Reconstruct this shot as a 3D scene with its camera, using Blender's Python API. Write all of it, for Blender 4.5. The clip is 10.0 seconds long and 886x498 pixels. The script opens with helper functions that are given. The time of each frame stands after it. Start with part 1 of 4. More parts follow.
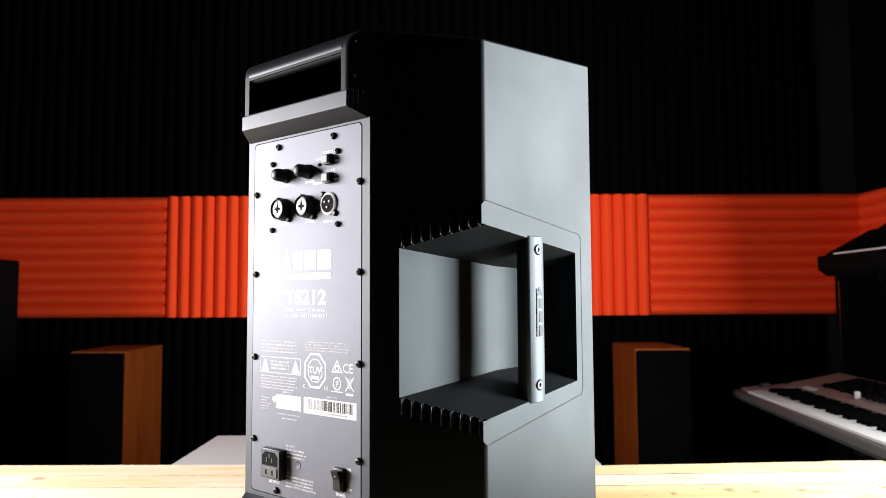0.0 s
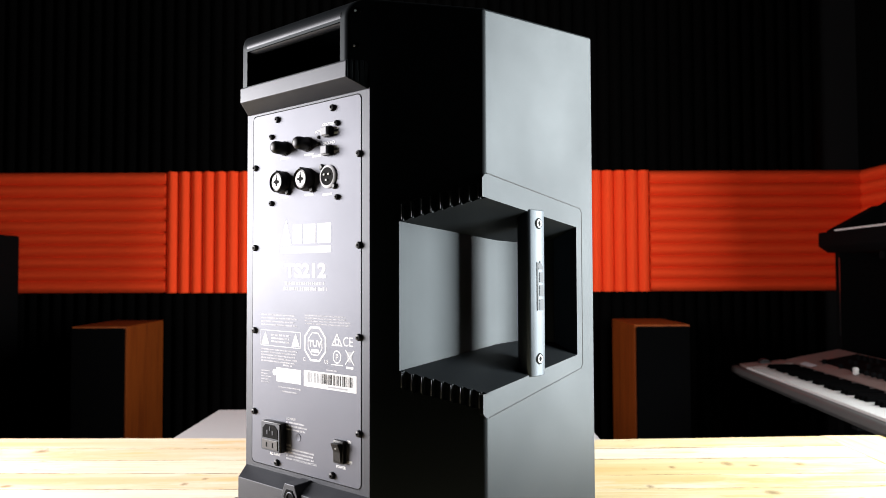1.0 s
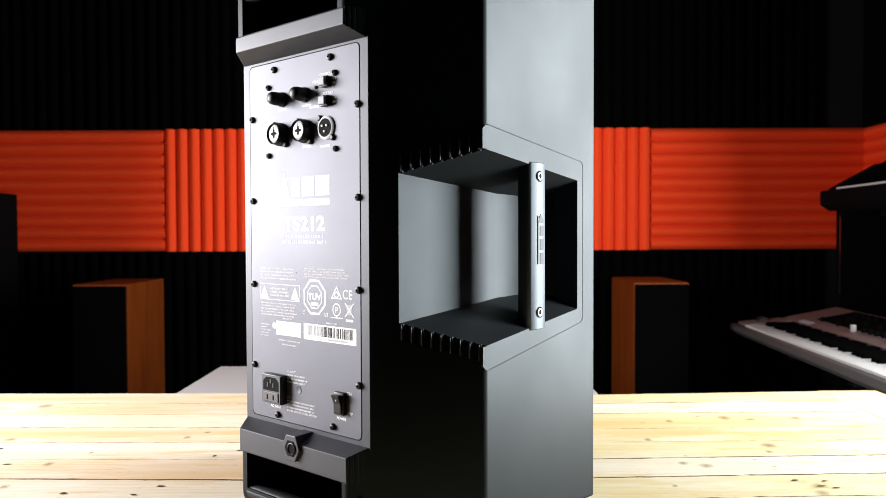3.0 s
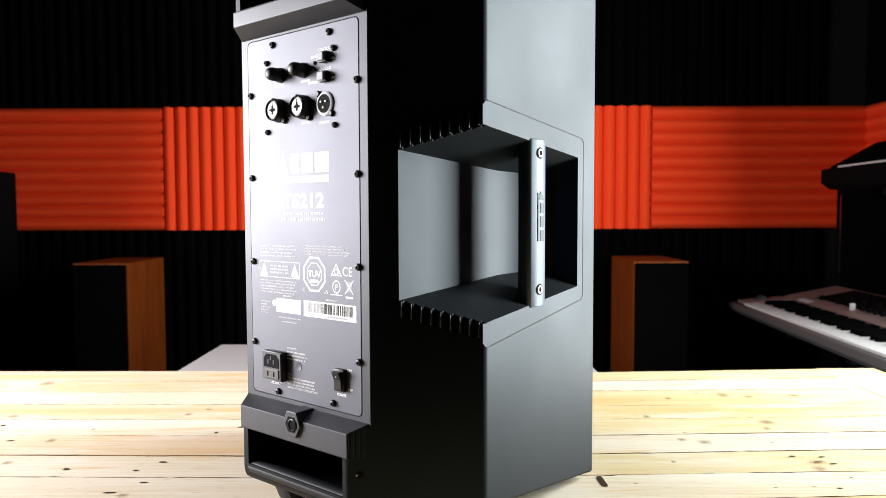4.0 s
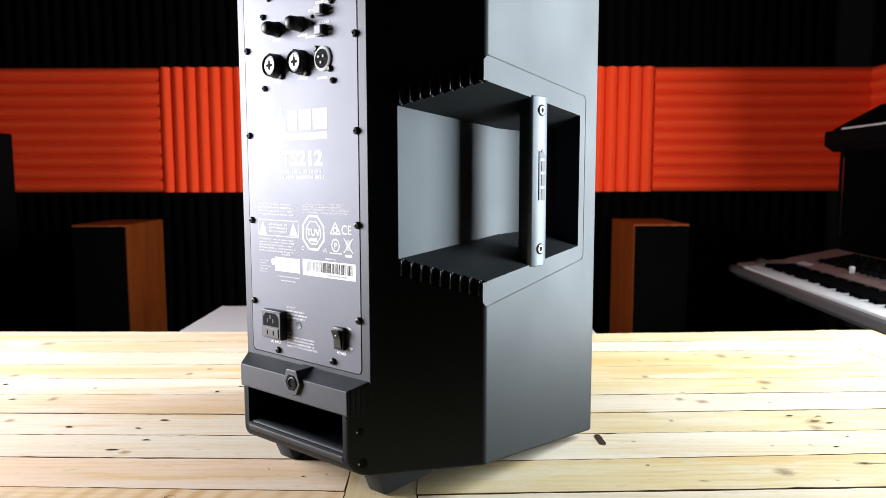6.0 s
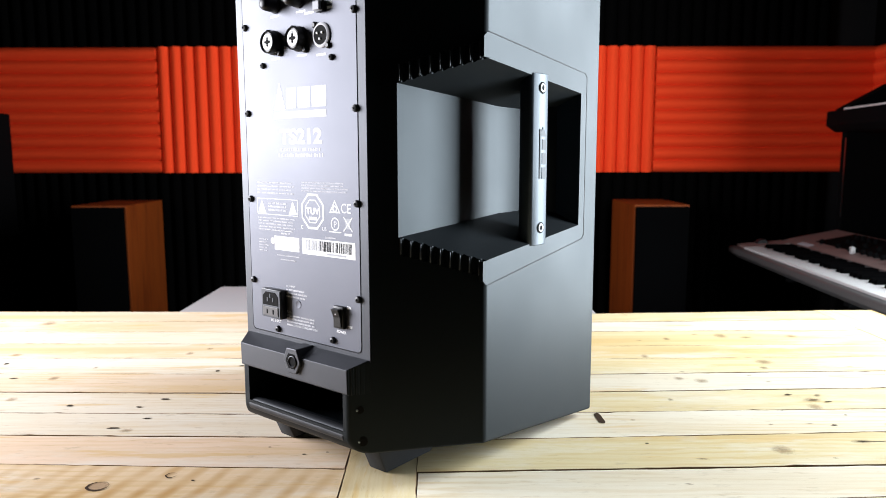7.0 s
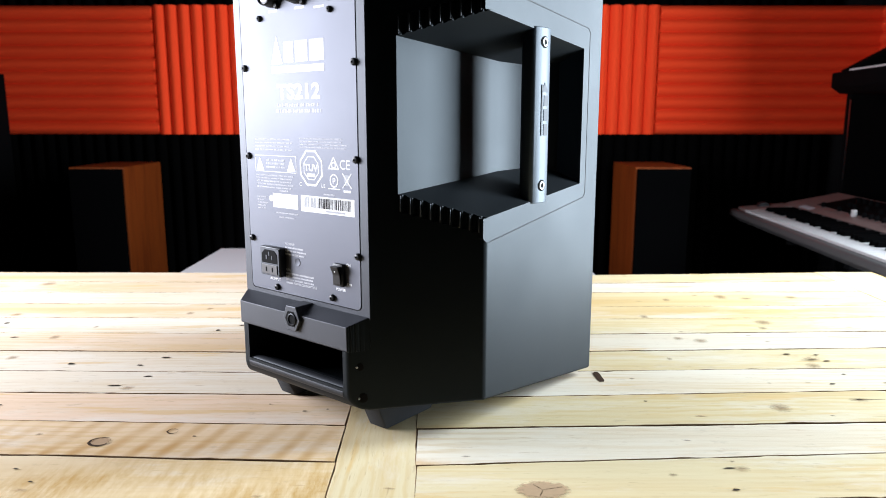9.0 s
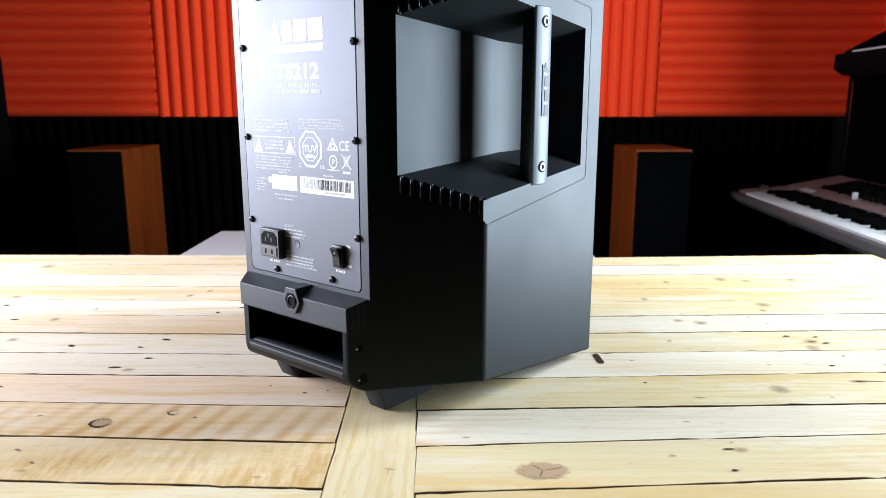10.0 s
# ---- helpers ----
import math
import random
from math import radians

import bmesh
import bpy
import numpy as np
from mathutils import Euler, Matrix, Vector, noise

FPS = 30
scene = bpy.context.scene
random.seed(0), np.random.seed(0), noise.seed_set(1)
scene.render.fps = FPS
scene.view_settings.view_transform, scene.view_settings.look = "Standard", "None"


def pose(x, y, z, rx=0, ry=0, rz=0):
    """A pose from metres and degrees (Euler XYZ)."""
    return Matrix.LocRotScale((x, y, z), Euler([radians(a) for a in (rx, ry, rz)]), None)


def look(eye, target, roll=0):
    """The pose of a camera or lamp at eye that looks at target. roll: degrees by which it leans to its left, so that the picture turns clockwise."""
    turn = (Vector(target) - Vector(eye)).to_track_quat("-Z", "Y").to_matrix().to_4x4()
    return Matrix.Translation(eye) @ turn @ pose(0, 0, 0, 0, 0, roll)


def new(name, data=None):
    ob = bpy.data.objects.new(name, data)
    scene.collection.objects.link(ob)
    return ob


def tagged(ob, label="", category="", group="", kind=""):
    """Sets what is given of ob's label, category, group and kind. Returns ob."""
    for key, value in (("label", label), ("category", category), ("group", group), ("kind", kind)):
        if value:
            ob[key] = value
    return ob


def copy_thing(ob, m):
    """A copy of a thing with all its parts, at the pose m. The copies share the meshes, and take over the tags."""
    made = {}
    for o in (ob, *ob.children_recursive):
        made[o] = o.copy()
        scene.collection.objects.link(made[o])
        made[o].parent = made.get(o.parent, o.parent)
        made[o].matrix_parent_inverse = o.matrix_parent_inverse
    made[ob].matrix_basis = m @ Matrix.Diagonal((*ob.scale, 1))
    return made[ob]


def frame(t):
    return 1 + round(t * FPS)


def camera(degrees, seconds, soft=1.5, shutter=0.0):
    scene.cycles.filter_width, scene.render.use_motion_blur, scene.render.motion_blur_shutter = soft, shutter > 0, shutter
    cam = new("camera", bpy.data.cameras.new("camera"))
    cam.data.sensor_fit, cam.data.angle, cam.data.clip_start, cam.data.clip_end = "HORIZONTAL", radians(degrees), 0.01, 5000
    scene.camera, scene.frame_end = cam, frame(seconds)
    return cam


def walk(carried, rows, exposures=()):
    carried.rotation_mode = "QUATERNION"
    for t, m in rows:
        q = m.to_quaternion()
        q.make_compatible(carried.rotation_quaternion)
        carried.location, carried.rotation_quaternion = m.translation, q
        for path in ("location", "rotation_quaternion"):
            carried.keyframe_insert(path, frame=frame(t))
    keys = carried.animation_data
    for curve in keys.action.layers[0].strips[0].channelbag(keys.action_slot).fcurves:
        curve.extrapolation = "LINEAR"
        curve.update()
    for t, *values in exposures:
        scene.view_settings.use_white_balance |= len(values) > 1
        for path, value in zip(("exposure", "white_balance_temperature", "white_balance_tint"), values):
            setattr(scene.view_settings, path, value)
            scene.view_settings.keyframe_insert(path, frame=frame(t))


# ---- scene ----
cam = camera(63.9, 10.0, soft=0.8)
cam.data.dof.use_dof, cam.data.dof.focus_distance, cam.data.dof.aperture_fstop = True, 0.74, 9.0
PATH = [
    (0, (0.037, -0.817, 1.084), (0.038, 1.179, 1.213), -0.3),
    (0.5, (0.037, -0.814, 1.082), (0.037, 1.184, 1.172), -0.2),
    (1, (0.037, -0.813, 1.081), (0.037, 1.186, 1.145), -0.2),
    (1.5, (0.037, -0.811, 1.079), (0.037, 1.188, 1.113), -0.2),
    (2, (0.037, -0.811, 1.078), (0.037, 1.189, 1.085), -0.2),
    (2.5, (0.037, -0.809, 1.076), (0.037, 1.191, 1.056), -0.2),
    (4, (0.037, -0.806, 1.072), (0.037, 1.192, 0.966), -0.2),
    (4.5, (0.037, -0.804, 1.071), (0.037, 1.191, 0.936), -0.1),
    (5, (0.037, -0.803, 1.069), (0.037, 1.19, 0.91), -0.1),
    (5.5, (0.037, -0.802, 1.068), (0.037, 1.189, 0.886), -0.1),
    (7, (0.037, -0.799, 1.064), (0.037, 1.184, 0.805), -0.1),
    (7.5, (0.037, -0.798, 1.063), (0.037, 1.182, 0.781), -0.0),
    (8, (0.037, -0.797, 1.061), (0.037, 1.179, 0.756), -0.0),
    (8.5, (0.037, -0.796, 1.059), (0.037, 1.176, 0.726), -0.0),
    (9, (0.037, -0.795, 1.057), (0.037, 1.173, 0.699), -0.0),
    (9.5, (0.037, -0.794, 1.056), (0.037, 1.169, 0.673), 0.0),
    (10, (0.037, -0.793, 1.055), (0.037, 1.166, 0.651), 0.0),
]
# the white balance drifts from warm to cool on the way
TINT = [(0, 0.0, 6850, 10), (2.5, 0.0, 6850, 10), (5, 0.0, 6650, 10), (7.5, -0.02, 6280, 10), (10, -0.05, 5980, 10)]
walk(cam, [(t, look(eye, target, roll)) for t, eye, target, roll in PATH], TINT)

# ---- light: two soft studio lamps, one to each side of the table, in a dark room ----
world = bpy.data.worlds.new("world")
scene.world = world
world.use_nodes = True
world.node_tree.nodes["Background"].inputs[0].default_value = (0.5, 0.55, 0.65, 1)
world.node_tree.nodes["Background"].inputs[1].default_value = 0.0005
scene.view_settings.exposure = 0.0


def softbox(name, eye, target, wide, tall, watts, colour, spread=180):
    data = bpy.data.lights.new(name, "AREA")
    data.shape, data.size, data.size_y = "RECTANGLE", wide, tall
    data.energy, data.color, data.spread = watts, colour, radians(spread)
    new(name, data).matrix_world = look(eye, target)


softbox("softbox_left", (-1.55, 0.08, 1.27), (0.0, -0.08, 1.06), 0.76, 0.78, 66, (0.95, 0.945, 1.0), 168)
softbox("softbox_right", (1.57, 0.27, 1.19), (0.1, -0.06, 1.10), 0.44, 1.50, 134, (0.86, 0.945, 1.0))


# ---- materials ----
class Nodes:
    """A short way to write node materials."""

    def __init__(self, name):
        self.mat = bpy.data.materials.new(name)
        self.mat.use_nodes = True
        self.tree = self.mat.node_tree
        self.bsdf = self.tree.nodes["Principled BSDF"]

    def add(self, kind, **sockets):
        n = self.tree.nodes.new(kind)
        for key, value in sockets.items():
            self.put(n.inputs[key.replace("_", " ")], value)
        return n

    def put(self, socket, value):
        if isinstance(value, bpy.types.NodeSocket):
            self.tree.links.new(value, socket)
        else:
            socket.default_value = value

    def coords(self, scale=(1, 1, 1), kind="Object", shift=None):
        c = self.add("ShaderNodeTexCoord")
        m = self.add("ShaderNodeMapping", Vector=c.outputs[kind], Scale=scale)
        if shift is not None:
            self.put(m.inputs["Location"], shift)
        return m.outputs[0]

    def noise(self, where, scale, detail=4.0, rough=0.55):
        return self.add("ShaderNodeTexNoise", Vector=where, Scale=scale, Detail=detail, Roughness=rough).outputs[0]

    def ramp(self, value, stops):
        r = self.add("ShaderNodeValToRGB", Fac=value)
        e = r.color_ramp.elements
        while len(e) < len(stops):
            e.new(0.5)
        for one, (at, colour) in zip(e, stops):
            one.position, one.color = at, (*colour, 1) if len(colour) == 3 else colour
        return r.outputs[0]

    def mix(self, fac, a, b, how="MIX"):
        m = self.add("ShaderNodeMix")
        m.data_type, m.blend_type = "RGBA", how
        for socket, value in ((m.inputs[0], fac), (m.inputs[6], a), (m.inputs[7], b)):
            self.put(socket, (*value, 1) if isinstance(value, tuple) and len(value) == 3 else value)
        return m.outputs[2]

    def span(self, value, low, high):
        return self.add("ShaderNodeMapRange", Value=value, To_Min=low, To_Max=high).outputs[0]

    def bump(self, height, strength, distance):
        self.put(self.bsdf.inputs["Normal"], self.add("ShaderNodeBump", Height=height, Strength=strength, Distance=distance).outputs[0])

    def base(self, colour=None, rough=None, metal=None, spec=None):
        for key, value in (("Base Color", colour), ("Roughness", rough), ("Metallic", metal), ("Specular IOR Level", spec)):
            if value is not None:
                self.put(self.bsdf.inputs[key], (*value, 1) if isinstance(value, tuple) and len(value) == 3 else value)
        return self.mat


def plain(name, colour, rough=0.5, metal=0.0, spec=0.5, vary=0.15, scale=60.0, bump=0.0, wear=0.08, sheen=None, cloud=0.06, ior=1.5):
    """A painted or moulded surface with fine grain and faint large blotches."""
    n = Nodes(name)
    where = n.coords()
    fine, large = n.noise(where, scale), n.noise(where, scale * 0.07, 3)
    dark, light = tuple(c * (1 - vary) for c in colour), tuple(min(1, c * (1 + vary)) for c in colour)
    c = n.mix(n.span(fine, 0.3, 0.7), dark, light)
    c = n.mix(n.span(large, 0.0, wear), c, tuple(min(1, 1.7 * k) for k in colour))
    if bump:
        n.bump(n.noise(where, scale * 12, 2), bump, 0.0004)
    n.put(n.bsdf.inputs["IOR"], ior)
    if sheen:
        n.put(n.bsdf.inputs["Specular Tint"], (*sheen, 1))
    return n.base(c, n.span(large, rough - cloud, rough + cloud), metal, spec)


def pine(name, tones, saw=0.0, amber=0.5, patch=0.0):
    """Sawn pine boards: long grain, soft stains, each board of its own tone; saw: marks left across it by the blade; patch: a worn amber field."""
    n = Nodes(name)
    info = n.add("ShaderNodeObjectInfo").outputs["Random"]
    off = n.add("ShaderNodeCombineXYZ", X=n.span(info, 0, 37.0), Y=n.span(info, 0, 11.0), Z=n.span(info, 0, 5.0)).outputs[0]

    def grey(value, low, high, most):
        return n.ramp(value, [(low, (0, 0, 0)), (high, (most, most, most))])

    tone = n.ramp(info, [(0.0, tones[0]), (0.5, tones[1]), (1.0, tones[2])])
    warm = n.mix(0.75, tone, (0.52, 0.345, 0.12))
    # heartwood: broad bands that follow the board, with a wavering edge
    heart = n.noise(n.coords((0.9, 17, 17), shift=off), 1.0, 5, 0.55)
    c = n.mix(grey(heart, 0.47, 0.66, amber), tone, warm)
    # year rings: fine and low in contrast
    bands = n.add("ShaderNodeTexWave", Vector=n.coords((0.16, 1.0, 1.0), shift=off), Scale=30.0, Distortion=11.0, Detail=5.0, Detail_Scale=0.9, Detail_Roughness=0.62)
    bands.bands_direction = "Y"
    rings = bands.outputs["Fac"]
    where = n.noise(n.coords((3, 9, 9), shift=off), 1.3, 3)
    ring = n.mix(1.0, grey(rings, 0.40, 1.0, 0.60), grey(where, 0.40, 0.62, 1.0), "MULTIPLY")
    c = n.mix(ring, c, warm)
    fibre = n.noise(n.coords((9, 210, 210), shift=off), 1.0, 6, 0.7)
    c = n.mix(grey(fibre, 0.48, 0.78, 0.30), c, (0.46, 0.31, 0.16))
    # bleached and grimy clouds
    pale = n.noise(n.coords((3.5, 13, 13), shift=off), 1.4, 7, 0.7)
    c = n.mix(grey(pale, 0.50, 0.68, 0.55), c, (0.70, 0.66, 0.58))
    grime = n.noise(n.coords((16, 44, 44), shift=off), 1.3, 9, 0.78)
    c = n.mix(grey(grime, 0.59, 0.70, 0.50), c, (0.36, 0.28, 0.19))
    # sharp-edged resin streaks and fine dark pores
    resin = n.noise(n.coords((3.2, 26, 26), shift=off), 1.5, 6, 0.6)
    c = n.mix(grey(resin, 0.60, 0.645, 0.55), c, (0.60, 0.40, 0.16))
    pores = n.noise(n.coords((45, 420, 420), shift=off), 1.0, 3, 0.6)
    c = n.mix(grey(pores, 0.63, 0.72, 0.45), c, (0.34, 0.22, 0.11))
    across = n.add("ShaderNodeSeparateXYZ", Vector=n.coords(kind="Generated")).outputs[1]
    edge = n.add("ShaderNodeMath", Value=across)
    edge.operation, edge.inputs[1].default_value = "SUBTRACT", 0.5
    rim = n.add("ShaderNodeMath", Value=edge.outputs[0])
    rim.operation = "ABSOLUTE"
    stain = n.add("ShaderNodeMath", Value=rim.outputs[0])
    stain.operation = "MULTIPLY"
    n.put(stain.inputs[1], n.noise(n.coords((5, 3, 3), shift=off), 1.6, 7, 0.7))
    c = n.mix(grey(stain.outputs[0], 0.232, 0.30, 0.6), c, (0.52, 0.31, 0.12))
    if patch:
        speck = n.noise(n.coords((120, 26, 26), shift=off), 1.0, 4, 0.7)
        field = n.mix(1.0, grey(n.noise(n.coords((2.2, 5, 5)), 1.2, 4), 0.42, 0.58, patch), grey(speck, 0.36, 0.66, 1.0), "MULTIPLY")
        c = n.mix(field, c, (0.47, 0.29, 0.09))
    if saw:
        wave = n.add("ShaderNodeTexWave", Vector=n.coords((1, -0.30, 0)), Scale=24.0, Distortion=1.7, Detail=3.0, Detail_Scale=0.6)
        wave.bands_direction = "DIAGONAL"
        worn = n.ramp(n.noise(n.coords((5, 12, 9), shift=off), 1.5, 4), [(0.36, (0.12, 0.12, 0.12)), (0.66, (saw, saw, saw))])
        streak = n.mix(1.0, worn, n.ramp(wave.outputs["Fac"], [(0.25, (0, 0, 0)), (1.0, (1, 1, 1))]), "MULTIPLY")
        c = n.mix(streak, c, (0.47, 0.28, 0.10))
    n.bump(fibre, 0.25, 0.0010)
    return n.base(c, n.span(pale, 0.52, 0.70), 0, 0.18)


def soft_spot(name, colour, inner, outer, most=1.0):
    """A mark soaked into the wood: dense in the middle, ragged and fading at its rim."""
    n = Nodes(name)
    place = n.coords((2, 2, 0), kind="Generated", shift=(-1, -1, 0))
    reach = n.add("ShaderNodeVectorMath", Vector=place)
    reach.operation = "LENGTH"
    ragged = n.noise(n.coords((150, 330, 1)), 1.0, 6, 0.65)
    total = n.add("ShaderNodeMath", Value=reach.outputs["Value"])
    total.operation = "ADD"
    n.put(total.inputs[1], n.span(ragged, -0.6, 0.6))
    alpha = n.ramp(total.outputs[0], [(inner, (most, most, most)), (outer, (0, 0, 0))])
    n.put(n.bsdf.inputs["Alpha"], alpha)
    dark = tuple(0.72 * k for k in colour)
    return n.base(n.mix(ragged, colour, dark), 0.7, 0, 0.12)


def veneer():
    n = Nodes("cherry_veneer")
    grain = n.noise(n.coords((30, 30, 2.0)), 2.0, 6, 0.6)
    c = n.ramp(grain, [(0.3, (0.085, 0.016, 0.0030)), (0.55, (0.140, 0.029, 0.0042)), (0.75, (0.100, 0.020, 0.0036))])
    return n.base(c, 0.55, 0, 0.08)


def foam(name, colour):
    n = Nodes(name)
    where = n.coords()
    cells, large = n.noise(where, 900, 2), n.noise(where, 5, 4)
    c = n.mix(n.span(cells, 0.1, 0.7), tuple(k * 0.6 for k in colour), tuple(min(1, k * 1.2) for k in colour))
    c = n.mix(n.span(large, 0.0, 0.2), c, tuple(k * 0.75 for k in colour))
    n.bump(cells, 0.5, 0.0015)
    return n.base(c, 0.95, 0, 0.03)


PINE = pine("sawn_pine_cream", ((0.67, 0.525, 0.365), (0.68, 0.54, 0.39), (0.66, 0.515, 0.365)), amber=0.8)
ROSY_PINE = pine("sawn_pine_rosy", ((0.71, 0.54, 0.39), (0.71, 0.54, 0.39), (0.71, 0.54, 0.39)), amber=0.4)
PALE_PINE = pine("sawn_pine_pale", ((0.685, 0.615, 0.495), (0.695, 0.62, 0.49), (0.675, 0.595, 0.46)), amber=0.42)
YELLOW_PINE = pine("sawn_pine_yellow", ((0.62, 0.515, 0.30), (0.63, 0.53, 0.325), (0.61, 0.505, 0.295)), amber=0.95)
MARKED_PINE = pine("sawn_pine_with_blade_marks", ((0.69, 0.525, 0.335), (0.69, 0.525, 0.335), (0.69, 0.525, 0.335)), 0.95, amber=0.5)
WORN_PINE = pine("sawn_pine_with_worn_patch", ((0.70, 0.565, 0.36), (0.70, 0.565, 0.36), (0.70, 0.565, 0.36)), amber=0.5, patch=0.95)
VENEER = veneer()
RED_FOAM, BLACK_FOAM = foam("red_foam", (0.95, 0.066, 0.018)), foam("black_foam", (0.0007, 0.0006, 0.0006))
SHELL = plain("moulded_shell", (0.0018, 0.0027, 0.0037), 0.50, spec=0.205, scale=90, bump=0.10, wear=0.10, cloud=0.10, sheen=(0.77, 0.915, 1.0))
REAR_PLATE = plain("painted_rear_plate", (0.026, 0.026, 0.034), 0.57, spec=0.95, ior=1.58, scale=120, bump=0.08, wear=0.05, sheen=(0.85, 0.88, 1.0))
SATIN = plain("satin_shell", (0.016, 0.017, 0.021), 0.52, spec=0.62, scale=120, bump=0.12, sheen=(0.88, 0.92, 1.0))
BLACK = plain("black_plastic", (0.006, 0.006, 0.0065), 0.45, spec=0.35, scale=150)
RUBBER = plain("black_rubber", (0.02, 0.021, 0.023), 0.7, spec=0.3, scale=150, bump=0.2)
GRIP = plain("satin_grip", (0.050, 0.062, 0.078), 0.52, metal=0.0, scale=140, bump=0.15, sheen=(0.80, 0.91, 1.0))
STEEL = plain("steel", (0.45, 0.45, 0.47), 0.32, metal=1.0, scale=160)
INK = plain("white_print", (0.80, 0.80, 0.80), 0.6, vary=0.04, wear=0.0)
LIGHT_INK = plain("pale_print", (0.55, 0.55, 0.57), 0.6, vary=0.04)
GREY_INK = plain("grey_print", (0.32, 0.33, 0.35), 0.6, vary=0.04)
# dark print; also blackens flat wells and recesses for the shade of their depth
DARK_INK_AND_DEPTH = plain("dark_print_and_depth", (0.004, 0.004, 0.004), 0.8, spec=0.1)
MATT_BLACK = plain("matt_black_paint", (0.0018, 0.0018, 0.002), 0.85, spec=0.04)
SEAM = plain("seam_shadow_gap", (0.015, 0.015, 0.016), 0.8)
ETCHED = plain("etched_grey_mark", (0.085, 0.09, 0.098), 0.6, spec=0.2)
# lighter, glossier shell tone that puts the carrying bars' highlight into the colour
HIGHLIGHT_BAR = plain("highlight_bar_plastic", (0.010, 0.011, 0.013), 0.47, spec=0.45, scale=120, bump=0.08, sheen=(0.88, 0.92, 1.0))
WALL_PAINT = plain("charcoal_wall_paint", (0.006, 0.006, 0.0065), 0.9, spec=0.1, wear=0.01, scale=25, bump=0.1)
CARPET = plain("dark_carpet", (0.006, 0.006, 0.007), 0.95, spec=0.1, wear=0.01, scale=300, bump=0.4)
WHITE_LAMINATE = plain("white_laminate", (0.37, 0.365, 0.365), 0.5, scale=20, vary=0.04)
KEY_WHITE = plain("ivory_key", (0.42, 0.41, 0.40), 0.35, vary=0.03)
SYNTH_METAL = plain("brown_grey_metal", (0.19, 0.135, 0.122), 0.55, metal=0.3, scale=80)
GREY_METAL = plain("grey_side_metal", (0.065, 0.062, 0.061), 0.5, metal=0.2, scale=80)
CLOTH = plain("black_grille_cloth", (0.0007, 0.0007, 0.0008), 0.95, spec=0.02, wear=0.003, scale=400, bump=0.4)
GRIME = plain("dark_knot_wood", (0.040, 0.023, 0.013), 0.8, spec=0.1, vary=0.4, scale=200)


KNOT = soft_spot("brown_knot_wood", (0.50, 0.345, 0.205), 0.72, 0.95, 0.85)
HOLE = soft_spot("dark_nail_hole", (0.040, 0.027, 0.017), 0.46, 0.66, 1.0)
STAIN = soft_spot("faint_brown_stain", (0.40, 0.28, 0.15), 0.15, 0.80, 0.5)
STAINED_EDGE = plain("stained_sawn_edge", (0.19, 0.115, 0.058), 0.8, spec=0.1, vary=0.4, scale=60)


# ---- mesh helpers ----
def link(name, bm, material, parent=None, label="", smooth=None):
    me = bpy.data.meshes.new(name)
    bmesh.ops.recalc_face_normals(bm, faces=bm.faces)
    bm.to_mesh(me)
    bm.free()
    return link_mesh(name, me, material, parent, label, smooth)


def link_mesh(name, me, material, parent=None, label="", smooth=None):
    for one in material if isinstance(material, (list, tuple)) else (material,):
        me.materials.append(one)
    if smooth:
        me.shade_smooth()
        me.set_sharp_from_angle(angle=radians(smooth))
    ob = new(name, me)
    ob.parent = parent
    return tagged(ob, label)


def part(name, bm, material, parent, label="", smooth=None):
    return link(name, bm, material, parent, label, smooth)


def thing(name, label, category, m=None, group="", kind=""):
    ob = new(name)
    ob.empty_display_size = 0.05
    if m is not None:
        ob.matrix_basis = m
    return tagged(ob, label, category, group, kind)


def block(x0, x1, y0, y1, z0, z1, bevel=0.0, segments=2, bm=None):
    out = bm or bmesh.new()
    vs = [out.verts.new((x, y, z)) for z in (z0, z1) for x, y in ((x0, y0), (x1, y0), (x1, y1), (x0, y1))]
    fs = [out.faces.new([vs[i] for i in f]) for f in ((3, 2, 1, 0), (4, 5, 6, 7), (0, 1, 5, 4), (1, 2, 6, 5), (2, 3, 7, 6), (3, 0, 4, 7))]
    if bevel:
        edges = {e for f in fs for e in f.edges}
        bmesh.ops.bevel(out, geom=list(edges), offset=bevel, segments=segments, affect="EDGES", profile=0.5)
    return out


def prism(outline, axis, a, b, bevel=0.0, segments=2, bm=None):
    """A closed outline of two coordinates, drawn out along the axis 0, 1 or 2 from a to b."""
    out = bm or bmesh.new()

    def place(p, k):
        q = list(p)
        q.insert(axis, k)
        return out.verts.new(q)

    low, high = [place(p, a) for p in outline], [place(p, b) for p in outline]
    n = len(outline)
    fs = [out.faces.new(low[::-1]), out.faces.new(high)]
    fs += [out.faces.new((low[i], low[(i + 1) % n], high[(i + 1) % n], high[i])) for i in range(n)]
    bmesh.ops.recalc_face_normals(out, faces=fs)
    if bevel:
        bmesh.ops.bevel(out, geom=list({e for f in fs for e in f.edges}), offset=bevel, segments=segments, affect="EDGES", profile=0.5)
    return out


